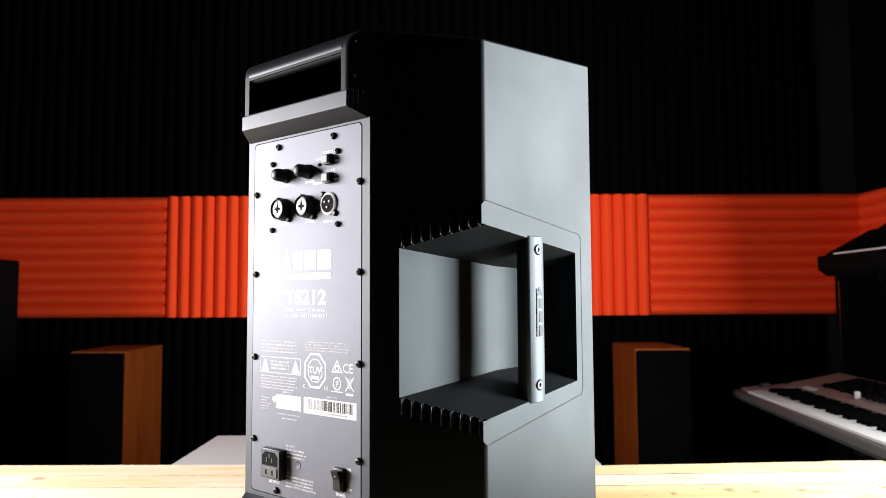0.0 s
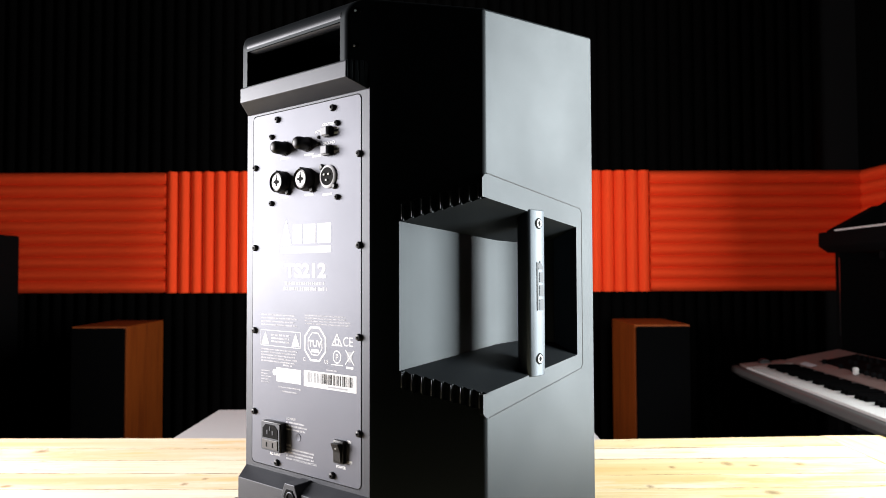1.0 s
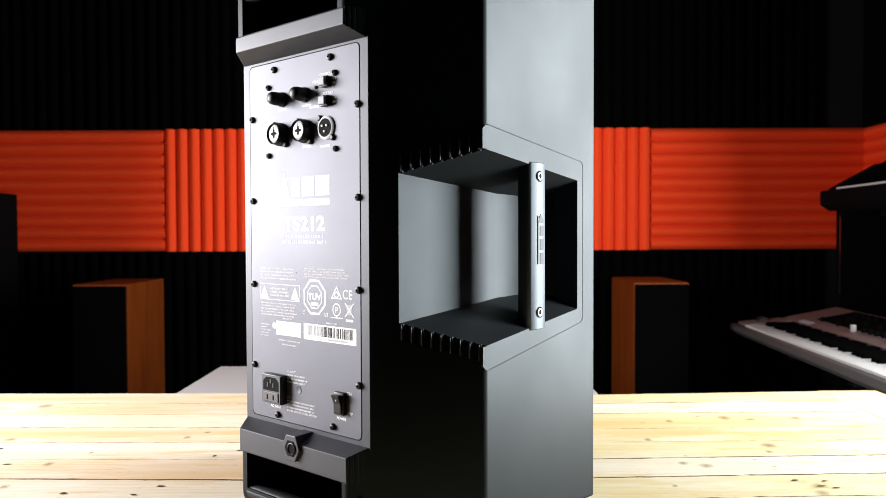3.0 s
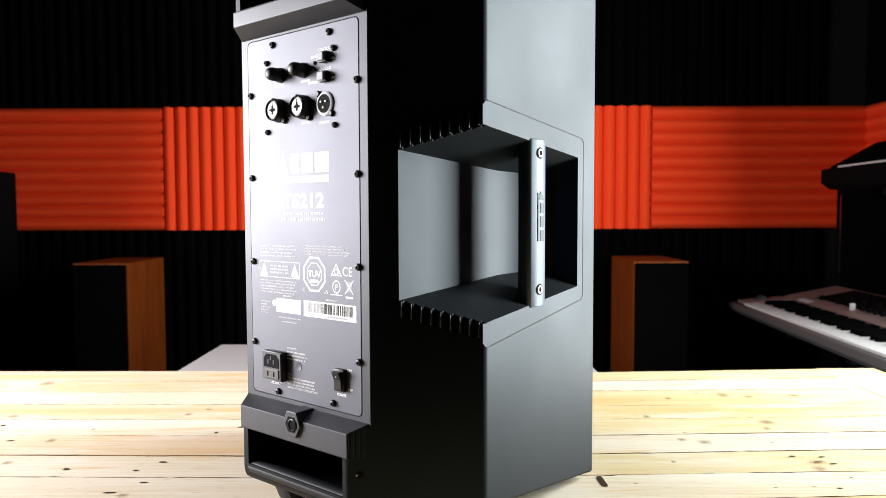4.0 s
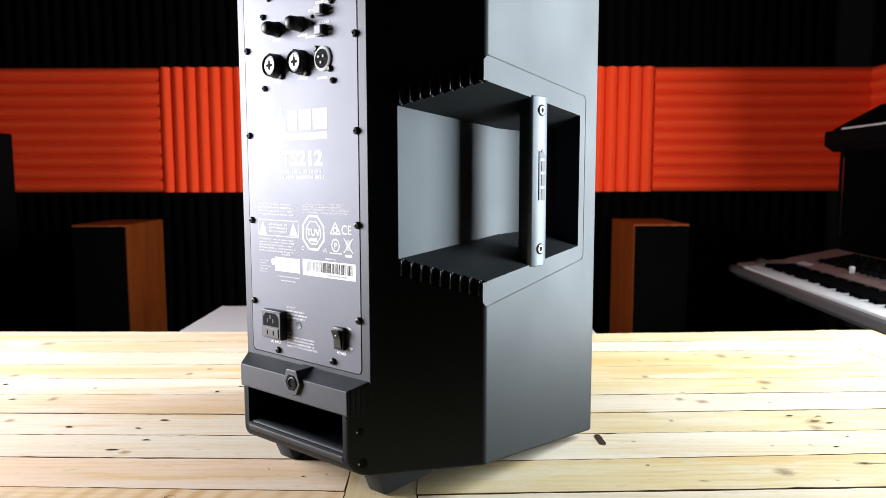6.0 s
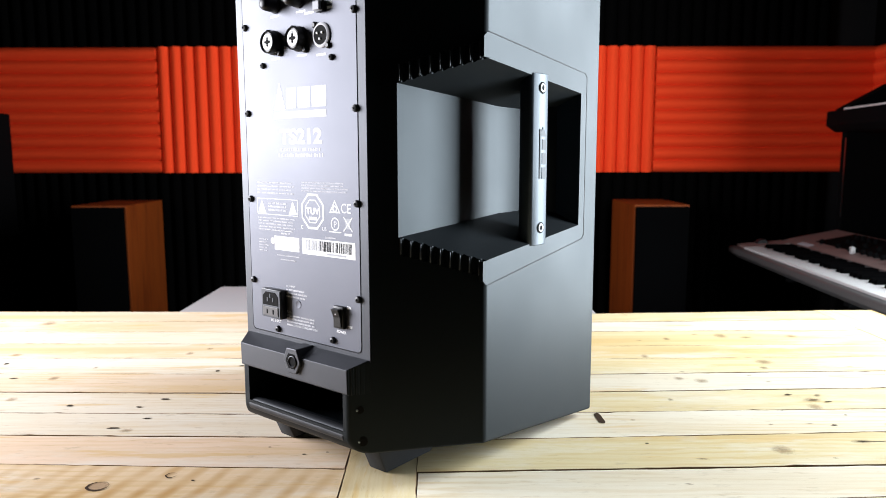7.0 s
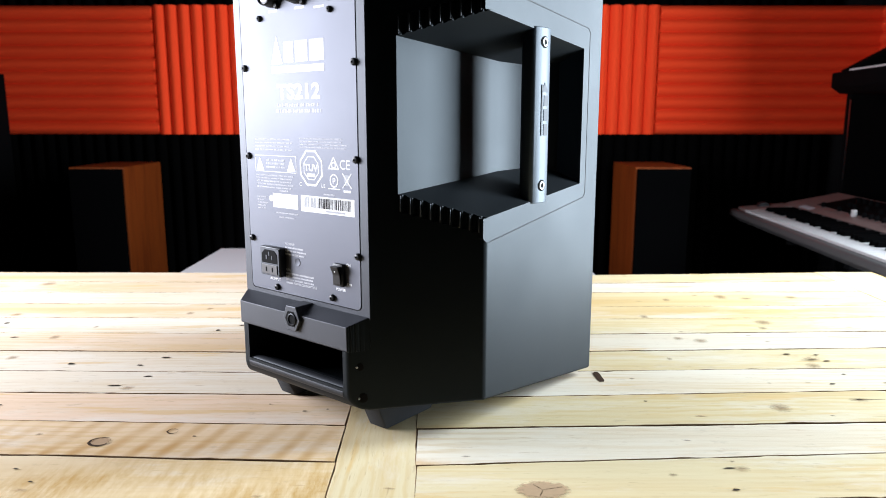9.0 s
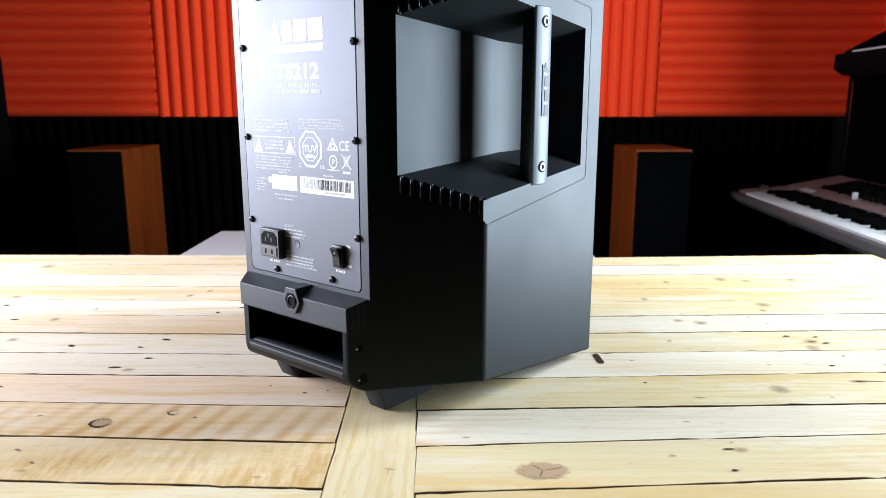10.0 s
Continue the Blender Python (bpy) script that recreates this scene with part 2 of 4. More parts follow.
def turned(profile, m=None, sides=24, bm=None):
    """Radius and height pairs turned round z, then moved by m."""
    out = bm or bmesh.new()
    m = m or Matrix()
    rings = []
    for r, h in profile:
        if r < 1e-6:
            rings.append([out.verts.new(m @ Vector((0, 0, h)))])
        else:
            rings.append([out.verts.new(m @ Vector((r * math.cos(2 * math.pi * i / sides), r * math.sin(2 * math.pi * i / sides), h))) for i in range(sides)])
    for a, b in zip(rings, rings[1:]):
        for i in range(sides):
            j = (i + 1) % sides
            four = [a[i % len(a)], a[j % len(a)], b[j % len(b)], b[i % len(b)]]
            three = list(dict.fromkeys(four))
            if len(three) > 2:
                out.faces.new(three)
    return out


def cut(bm, cutters, material, name, parent, label="", smooth=30):
    """The solid bm less the solid cutters, as one mesh."""
    base = link("rough", bm, material)
    tools = []
    for c in cutters:
        tool = link("tool", c, material)
        mod = base.modifiers.new("cut", "BOOLEAN")
        mod.object, mod.operation, mod.solver = tool, "DIFFERENCE", "EXACT"
        tools.append(tool)
    graph = bpy.context.evaluated_depsgraph_get()
    me = bpy.data.meshes.new_from_object(base.evaluated_get(graph))
    for o in [base] + tools:
        old = o.data
        bpy.data.objects.remove(o)
        bpy.data.meshes.remove(old)
    me.materials.clear()
    me.name = name
    ob = link_mesh(name, me, material, parent, label, smooth)
    even = ob.modifiers.new("even_shading", "WEIGHTED_NORMAL")
    even.weight, even.keep_sharp = 100, True
    return ob


# ---- the room ----
def slab(name, x0, x1, y0, y1, z0, z1, material, label):
    return tagged(link(name, block(x0, x1, y0, y1, z0, z1), material), label, name.split("_")[0], kind="structure")


slab("floor", -2.4, 1.8, -2.7, 2.05, -0.1, 0.0, CARPET, "dark carpeted studio floor under the table")
slab("ceiling", -2.4, 1.8, -2.7, 2.05, 2.5, 2.6, WALL_PAINT, "dark painted flat studio ceiling above the room")
slab("wall_north", -2.4, 1.8, 1.95, 2.05, 0.0, 2.5, WALL_PAINT, "charcoal wall behind the red and black foam")
slab("wall_south", -2.4, 1.8, -2.7, -2.6, 0.0, 2.5, WALL_PAINT, "plain charcoal wall behind the camera side")
slab("wall_east", 1.68, 1.8, -2.6, 1.95, 0.0, 2.5, WALL_PAINT, "charcoal side wall behind the keyboards")
slab("wall_west", -2.4, -2.28, -2.6, 1.95, 0.0, 2.5, WALL_PAINT, "plain charcoal side wall of the studio")

TILE, WEDGES = 0.467, 10


def wedge_tile(upright, wide=TILE):
    """One square of wedge foam: rows of soft ridges on a thin base; ridges run up or across."""
    line = []
    count = round(wide / TILE * WEDGES) if upright else WEDGES
    run = wide if upright else TILE
    step = run / count
    for i in range(count):
        a = i * step
        for k in range(10):
            f = k / 10
            line.append((a + f * step, -0.014 - 0.022 * math.sin(math.pi * f) ** 0.85))
    outline = [(0.0, 0.0)] + line + [(run, -0.014), (run, 0.0)]
    bm = bmesh.new()
    across = TILE if upright else wide
    ends = []
    for k in (0.0, across):
        ends.append([bm.verts.new((p, q, k) if upright else (k, q, p)) for p, q in outline])
    n = len(outline)
    for i in range(n):
        bm.faces.new((ends[0][i], ends[0][(i + 1) % n], ends[1][(i + 1) % n], ends[1][i]))
    bm.faces.new(ends[0])
    bm.faces.new(ends[1])
    bmesh.ops.recalc_face_normals(bm, faces=bm.faces)
    return bm


def foam_tile(bm, material, m, label, group):
    ob = link("acoustic_foam_tile", bm, material, smooth=60)
    ob.matrix_basis = m
    return tagged(ob, label, "acoustic foam", group)


RED_Z, WALL_Y = 1.003, 1.946
red_up = "red wedge foam tile with upright ridges on the wall"
red_across = "red wedge foam tile with level ridges on the wall"
black_up = "black wedge foam tile with upright ridges on the wall"
first = foam_tile(wedge_tile(True), RED_FOAM, pose(-1.032, WALL_Y, RED_Z), red_up, "red foam band")
for i in range(1, 4):
    copy_thing(first, pose(-1.032 + TILE * i, WALL_Y, RED_Z))
level = foam_tile(wedge_tile(False), RED_FOAM, pose(-1.032 - TILE, WALL_Y, RED_Z), red_across, "red foam band")
copy_thing(level, pose(-1.032 - 2 * TILE, WALL_Y, RED_Z))
copy_thing(level, pose(-1.032 + 4 * TILE, WALL_Y, RED_Z))
foam_tile(wedge_tile(False, 0.372), RED_FOAM, pose(-1.032 + 5 * TILE, WALL_Y, RED_Z), red_across, "red foam band")
for i in range(4):
    copy_thing(level, pose(1.678, 1.938 - TILE * i, RED_Z, 0, 0, -90))
dark = foam_tile(wedge_tile(True), BLACK_FOAM, pose(-2.27, WALL_Y, RED_Z - TILE), black_up, "black foam wall")
for row in (-2, -1, 1, 2):
    for i in range(8):
        if (row, i) != (-1, 0):
            copy_thing(dark, pose(-2.27 + 0.002 * i + TILE * i, WALL_Y, RED_Z + TILE * row + 0.001 * row))
    if row > -2:
        for i in range(4):
            copy_thing(dark, pose(1.678, 1.938 - TILE * i, RED_Z + TILE * row + 0.001 * row, 0, 0, -90))

# ---- the plank table ----
TOP = 0.765
table = thing("plank_table", "long table topped with sawn pale pine boards and a cross board", "table")
THICK = 0.022


def board(name, x0, x1, near, far, material=PINE, turn=0.0, parent=table):
    """One sawn board along x: its near and far edges run from the first to the second value, a little uneven, with softened corners."""
    bm = bmesh.new()
    cx, cy = (x0 + x1) / 2, (sum(near) + sum(far)) / 4
    n, e = max(8, int((x1 - x0) / 0.011)), 0.0005
    seed = random.uniform(0, 99)

    def ragged(x, k):
        return 0.0011 * noise.noise(Vector((x * 19, seed, k))) + 0.0009 * noise.noise(Vector((x * 75, seed, k + 3))) ** 3 * 6

    rows = []
    for i in range(n + 1):
        f = i / n
        x = x0 + (x1 - x0) * f - cx
        a = near[0] + (near[1] - near[0]) * f - cy + ragged(x, 0.3)
        b = far[0] + (far[1] - far[0]) * f - cy + ragged(x, 7.7)
        rows.append([bm.verts.new((x, y, z)) for y, z in ((a, -THICK), (a, -e), (a + e, 0.0), (b - e, 0.0), (b, -e), (b, -THICK))])
    for p, q in zip(rows, rows[1:]):
        for k in range(6):
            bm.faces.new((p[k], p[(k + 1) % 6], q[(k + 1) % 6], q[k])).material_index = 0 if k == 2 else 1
    bm.faces.new(rows[0])
    bm.faces.new(rows[-1])
    ob = link(name, bm, material, parent)
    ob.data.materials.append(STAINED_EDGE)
    ob.matrix_basis = pose(0, 0, 0, 0, 0, turn) @ Matrix.Translation((cx, cy, TOP + random.uniform(-0.0004, 0.0004)))
    return ob


# joints between the boards: where each crosses x = -0.27 or x = 0.33, and its slope
JOINTS_A = [(0.5527, -0.011), (0.470, -0.015), (0.392, -0.014), (0.314, -0.012), (0.2325, -0.0085), (0.155, -0.010), (0.075, -0.022), (0.002, -0.020), (-0.0655, -0.0224), (-0.1395, -0.0365), (-0.212, -0.0488), (-0.286, -0.0501), (-0.352, -0.045)]
JOINTS_B = [(0.5310, 0.0540), (0.462, 0.036), (0.393, 0.0247), (0.299, 0.0228), (0.228, 0.0285), (0.1545, 0.0332), (0.082, 0.038), (0.009, 0.0306), (-0.065, 0.0446), (-0.1445, 0.0350), (-0.2105, 0.0561), (-0.2835, 0.0634), (-0.352, 0.060)]
GAP = 0.0007
C, P, Y, M, R, W = PINE, PALE_PINE, YELLOW_PINE, MARKED_PINE, ROSY_PINE, WORN_PINE
TONES_A = [C, C, P, C, P, C, P, P, R, M, W, Y]
TONES_B = [Y, P, Y, Y, Y, P, Y, P, Y, P, Y, Y]
END_A, END_B = -1.05, 0.758
for joints, tones, middle in ((JOINTS_A, TONES_A, -0.27), (JOINTS_B, TONES_B, 0.33)):
    for k, (far, near) in enumerate(zip(joints, joints[1:])):
        y = (far[0] + near[0]) / 2
        # the cross board between the two halves lies slightly askew
        x0, x1 = (END_A, -0.0588 - 0.0166 * (y + 0.102)) if middle < 0 else (0.0123 - 0.0236 * (y + 0.136), END_B)
        g = GAP * random.uniform(0.6, 1.4) * (0.55 if y > 0.12 else 1.0)
        far_a, far_b = (far[0] + far[1] * (x - middle) for x in (x0, x1))
        near_a, near_b = (near[0] + near[1] * (x - middle) for x in (x0, x1))
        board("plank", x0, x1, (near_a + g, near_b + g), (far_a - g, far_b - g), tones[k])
# these two run from front to back, so they are laid along x and turned
board("cross_board", -0.358, 0.536, (-0.0165, 0.0048), (0.0535, 0.0686), YELLOW_PINE, 90)
board("end_board", -0.358, 0.560, (-0.862, -0.873), (-END_B - 0.002, -END_B - 0.002), YELLOW_PINE, 90)
for x in (-0.95, 0.78):
    for y in (-0.29, 0.45):
        part("leg", block(x - 0.035, x + 0.035, y - 0.035, y + 0.035, 0, TOP - THICK - 0.001, 0.004), PINE, table)
for y in (-0.30, 0.47):
    part("rail", block(-0.90, 0.73, y - 0.012, y + 0.012, TOP - THICK - 0.09, TOP - THICK - 0.001, 0.002), PINE, table)


def spot(name, x, y, rx, ry, material, turn=0.0, ring=False):
    """A knot or hole in the boards: an uneven oval, a hair above the wood."""
    bm = bmesh.new()
    n = 18
    rim = [1 + (0.09 if rx > 0.009 and name != "nail_hole" else 0.22) * noise.noise(Vector((x * 30, y * 30, i * 0.9))) for i in range(n)]
    power = 0.45 if name == "slot_hole" else 1.0
    unit = [(math.cos(2 * math.pi * i / n), math.sin(2 * math.pi * i / n)) for i in range(n)]
    outer = [bm.verts.new((rx * rim[i] * math.copysign(abs(c) ** power, c), ry * rim[i] * math.copysign(abs(d) ** power, d), 0)) for i, (c, d) in enumerate(unit)]
    if ring:
        inner = [bm.verts.new((v.co.x * 0.87 + 0.09 * rx, v.co.y * 0.82 + 0.08 * ry, 0)) for v in outer]
        for i in range(n):
            bm.faces.new((outer[i], outer[(i + 1) % n], inner[(i + 1) % n], inner[i]))
    else:
        bm.faces.new(outer)
    ob = part(name, bm, material, table)
    ob.matrix_basis = pose(x, y, TOP + (0.0009 if ring else 0.0005 if name == "stain" else 0.0006), 0, 0, turn)


for x, y, rx, ry in ((-0.279, -0.184, 0.0102, 0.0090), (0.117, -0.270, 0.0230, 0.0150)):
    spot("knot", x, y, rx, ry, KNOT)
spot("slot_hole", 0.2165, -0.0155, 0.0038, 0.0150, GRIME, 2)
spot("knot_ring", -0.279, -0.184, 0.0104, 0.0092, GRIME, 0, True)
spot("knot_ring", -0.220, -0.162, 0.0052, 0.0056, GRIME, 0, True)
def marks(name, material, flat, rows):
    """Marks in the wood: place, and half lengths along and across the board."""
    for x, y, rx, ry in rows:
        spot(name, x, y, rx, flat * ry, material)


# dark nail holes, then brown stains and faint knots, on the boards either side of the cross board
marks("nail_hole", HOLE, 0.8, (
    (-0.546, 0.136, 0.010, 0.005), (-0.415, 0.029, 0.0065, 0.006), (-0.330, 0.024, 0.0060, 0.004), (-0.309, 0.052, 0.0080, 0.005),
    (-0.304, -0.014, 0.0075, 0.004), (-0.330, -0.043, 0.0120, 0.0045), (-0.423, -0.098, 0.003, 0.003), (-0.143, -0.096, 0.0022, 0.002),
    (-0.280, 0.168, 0.0045, 0.007), (-0.253, 0.193, 0.006, 0.006), (-0.599, 0.205, 0.006, 0.007), (-0.326, -0.235, 0.0036, 0.0022),
    (-0.301, -0.257, 0.0032, 0.0024), (-0.196, -0.172, 0.0030, 0.0024), (-0.081, -0.109, 0.0026, 0.0022), (-0.104, -0.114, 0.0032, 0.0024)))
marks("nail_hole", HOLE, 0.8, (
    (0.472, 0.065, 0.0075, 0.004), (0.507, 0.062, 0.0055, 0.0035), (0.494, 0.045, 0.0090, 0.0042), (0.509, 0.039, 0.0070, 0.0035),
    (0.474, -0.038, 0.0055, 0.0035), (0.504, -0.007, 0.0030, 0.0030), (0.478, -0.084, 0.0050, 0.0035), (0.250, -0.088, 0.0034, 0.0030),
    (0.281, -0.234, 0.0080, 0.0026), (0.272, -0.270, 0.0050, 0.0034)))
marks("stain", STAIN, 1.0, (
    (-0.492, 0.136, 0.010, 0.012), (-0.500, 0.052, 0.010, 0.010), (-0.312, -0.050, 0.011, 0.008), (-0.676, 0.457, 0.022, 0.020),
    (-0.350, 0.258, 0.009, 0.010), (-0.328, 0.284, 0.008, 0.008), (-0.612, 0.251, 0.014, 0.012), (-0.459, 0.185, 0.005, 0.007),
    (-0.302, -0.270, 0.008, 0.003)))
marks("stain", STAIN, 1.0, (
    (0.484, 0.022, 0.013, 0.014), (0.384, -0.105, 0.016, 0.016), (0.318, 0.047, 0.005, 0.007), (0.505, 0.208, 0.020, 0.018),
    (0.492, 0.179, 0.010, 0.010), (0.340, 0.239, 0.008, 0.012), (0.404, 0.341, 0.008, 0.012), (0.501, 0.360, 0.016, 0.022),
    (0.539, 0.349, 0.016, 0.010), (0.617, 0.357, 0.018, 0.014), (0.291, -0.235, 0.009, 0.007), (0.229, -0.246, 0.006, 0.004),
    (0.383, 0.121, 0.014, 0.012), (0.356, 0.131, 0.010, 0.010), (0.478, -0.084, 0.018, 0.007), (0.494, 0.045, 0.020, 0.010)))
for turn, reach in ((15, 0.017), (130, 0.012), (250, 0.011)):
    spot("crack", 0.117 + 0.5 * reach * math.cos(radians(turn)), -0.270 + 0.5 * reach * math.sin(radians(turn)), 0.5 * reach, 0.00035, GRIME, turn)
    table.children[-1].location.z += 0.0003
spot("crack", 0.488, -0.084, 0.018, 0.0006, GRIME)
rnd = random.Random(77)
for i in range(60):
    x, y = rnd.uniform(-0.75, 0.75), rnd.uniform(-0.30, 0.52)
    size = rnd.uniform(0.0014, 0.0040)
    spot("stain", x, y, size * rnd.uniform(1.2, 3.0), size, STAIN, rnd.uniform(-15, 15))

# ---- the loudspeaker, seen from behind ----
speaker = thing("loudspeaker", "dark grey moulded powered loudspeaker standing upright on pine planks", "loudspeaker", pose(0.0054, -0.0044, 0.75, 0, 0, -39))
HALF, REAR, MIDY, FRONT = 0.1575, 0.0765, -0.083, 0.128
bm = bmesh.new()
plan = [(-REAR, -0.179), (REAR, -0.179), (0.0985, -0.1513), (HALF, MIDY), (HALF, FRONT), (-HALF, FRONT), (-HALF, MIDY), (-0.0985, -0.1513)]
tops = [0.5760, 0.5760, 0.5753, 0.5735, 0.600, 0.600, 0.5735, 0.5753]
up = [bm.verts.new((x, y, z)) for (x, y), z in zip(plan, tops)]
down = [bm.verts.new((x, y, 0.6225 - z)) for (x, y), z in zip(plan, tops)]
for ring, order in ((up, 1), (down, -1)):
    for four in ((0, 1, 2, 7), (2, 3, 6, 7), (3, 4, 5, 6)):
        bm.faces.new([ring[i] for i in four][::order])
for i in range(8):
    bm.faces.new((down[i], down[(i + 1) % 8], up[(i + 1) % 8], up[i]))
bmesh.ops.recalc_face_normals(bm, faces=bm.faces)
bm.edges.ensure_lookup_table()
rear_edges = [e for e in bm.edges if all(abs(v.co.y + 0.179) < 1e-5 for v in e.verts) and abs(e.verts[0].co.z - e.verts[1].co.z) < 1e-5]
made = bmesh.ops.bevel(bm, geom=rear_edges, offset=0.0190, segments=8, affect="EDGES", profile=0.5)
sharp = [e for e in bm.edges if len(e.link_faces) == 2 and e.calc_face_angle() > radians(24)]
bmesh.ops.bevel(bm, geom=sharp, offset=0.0030, segments=3, affect="EDGES", profile=0.5)

# the rear is stepped in between the two carrying handles
step = prism([(-0.162, 0.4965), (-0.1795, 0.5055), (-0.25, 0.5055), (-0.25, 0.1248), (-0.1795, 0.1248), (-0.162, 0.1330)], 0, -0.3, 0.3)
grab_top = prism([(-0.30, 0.5185), (-0.30, 0.5540), (-0.165, 0.5540), (-0.160, 0.5640), (-0.105, 0.5640), (-0.105, 0.5100), (-0.155, 0.5100), (-0.160, 0.5185)], 0, -0.0685, 0.0685)
grab_low = prism([(-0.30, 0.0685), (-0.30, 0.1040), (-0.160, 0.1040), (-0.155, 0.1125), (-0.092, 0.1125), (-0.092, 0.0535), (-0.157, 0.0535), (-0.163, 0.0685)], 0, -0.0682, 0.0700)


def pocket(side):
    """The deep side pocket behind the grip, tapering inwards."""
    s = side
    at = [(0.1060, -0.1428, 0.2435), (0.1122, 0.0000, 0.2561), (0.1168, 0.0330, 0.2572), (0.1335, 0.0800, 0.2530), (0.1578, 0.0880, 0.2400), (0.1572, -0.0825, 0.2210), (0.1720, 0.0880, 0.2400), (0.1950, -0.1000, 0.2210), (0.1200, -0.1700, 0.2435)]
    out = bmesh.new()
    low = [out.verts.new((s * x, y, z)) for x, y, z in at]
    high = [out.verts.new((s * x, y, 0.6195 - z)) for x, y, z in at]
    for ring in (low, high):
        for a, b in ((0, 1), (1, 2), (2, 3), (3, 4)):
            out.faces.new((ring[a], ring[b], ring[5]))
        out.faces.new((ring[4], ring[6], ring[7], ring[5]))
        out.faces.new((ring[5], ring[7], ring[8], ring[0]))
    loop = (0, 1, 2, 3, 4, 6, 7, 8)
    for i in range(8):
        a, b = loop[i], loop[(i + 1) % 8]
        out.faces.new((low[a], low[b], high[b], high[a]))
    bmesh.ops.recalc_face_normals(out, faces=out.faces)
    return out


def flutes(side):
    """Upright scallops on the slanted face, over and under the pocket, and on the ends of the handle ledges."""
    out = bmesh.new()
    a, b = Vector((0.1063, -0.1423)), Vector((0.1565, -0.0845))
    for i in range(9):
        f = (i + 0.65) / 8.7
        p = a.lerp(b, f)
        zl, zh = 0.2435 + (0.2210 - 0.2435) * f, 0.376 + (0.3985 - 0.376) * f
        for z0, z1 in ((zl - 0.0155, zl + 0.008), (zh - 0.008, zh + 0.0155)):
            turned([(0, z0), (0.0027, z0), (0.0027, z1), (0, z1)], Matrix.Translation((side * (p.x + 0.0006), p.y - 0.0006, 0)), 12, out)
    for i in range(3):
        p = Vector((0.0783, -0.1768)).lerp(Vector((0.0895, -0.1632)), (i + 0.4) / 2.6)
        for z0, z1 in ((0.497, 0.5165), (0.1055, 0.1260)):
            turned([(0, z0), (0.0017, z0), (0.0017, z1), (0, z1)], Matrix.Translation((side * p.x, p.y, 0)), 10, out)
    return out


cut(bm, [step, grab_top, grab_low, pocket(1), pocket(-1), flutes(1), flutes(-1)], SHELL, "body", speaker, "dark grey grained plastic shell")

PLATE = -0.1634

# ledges that carry on past the openings, one over and one under the rear plate
for low in (False, True):
    out = bmesh.new()
    rows = []
    for y, z in ((-0.1788, 0.5186), (-0.1806, 0.5174), (-0.1808, 0.4952 if low else 0.5030), (-0.1640, 0.4883 if low else 0.4940), (-0.1590, 0.4883 if low else 0.4940), (-0.1590, 0.5186)):
        w = 0.0765 + (y + 0.179) * 0.794 - 0.0008 + 0.0032 * min(1, max(0, (-0.164 - y) / 0.0165))
        rows.append([out.verts.new((u, y, 0.6225 - z if low else z)) for u in (-w, w)])
    for a, b in zip(rows, rows[1:] + rows[:1]):
        out.faces.new((a[0], a[1], b[1], b[0]))
    for k in (0, 1):
        out.faces.new([p[k] for p in rows])
    bmesh.ops.recalc_face_normals(out, faces=out.faces)
    bmesh.ops.bevel(out, geom=[e for e in out.edges if e.calc_face_angle() > 0.5], offset=0.0008, segments=2, affect="EDGES", profile=0.5)
    grooves = bmesh.new()
    for side in (1, -1):
        for i in range(4):
            p = Vector((0.0772, -0.1797)).lerp(Vector((0.0876, -0.1650)), (i + 0.5) / 4)
            turned([(0, 0.10), (0.0015, 0.10), (0.0015, 0.52), (0, 0.52)], Matrix.Translation((side * (p.x + 0.0011), p.y - 0.0008, 0)), 10, grooves)
    ledge = cut(out, [grooves], [SATIN, SHELL], "handle_ledge", speaker, "projecting ledge with fluted ends")
    # faces turned sideways take the darker shell, their shade set by colour
    for face in ledge.data.polygons:
        face.material_index = 1 if abs(face.normal.x) > 0.3 else 0

# lips of the handle insert that wrap the side edge
for side in (1, -1):
    for z in ((0.3990, 0.4165, 0.4200), (0.2205, 0.2030, 0.1990)):
        out = bmesh.new()
        flat = [(side * (HALF + 0.0002), -0.076), (side * (HALF + 0.0002), -0.0878), (side * (HALF - 0.0052), -0.0880), (side * (HALF - 0.0030), -0.076)]
        tip = [(side * (HALF + 0.0002), -0.076), (side * (HALF + 0.0002), -0.0832), (side * (HALF - 0.0010), -0.0842), (side * (HALF - 0.0030), -0.076)]
        rings = [[out.verts.new((x, y, z[0])) for x, y in flat], [out.verts.new((x, y, z[1])) for x, y in flat], [out.verts.new((x, y, z[2])) for x, y in tip]]
        for a, b in zip(rings, rings[1:]):
            for i in range(4):
                out.faces.new((a[i], a[(i + 1) % 4], b[(i + 1) % 4], b[i]))
        out.faces.new(rings[0])
        out.faces.new(rings[2])
        part("rim_lip", out, SHELL, speaker, "grey lip of the handle insert")

# round carrying bars at the outer edge of the handle openings
for z in (0.5588, 0.0637):
    part("handle_bar", turned([(0, -0.0690), (0.0071, -0.0690), (0.0071, 0.0690), (0, 0.0690)], pose(0, -0.1722, z, 0, 90, 0), 20), HIGHLIGHT_BAR, speaker, "rounded carrying bar", 40)

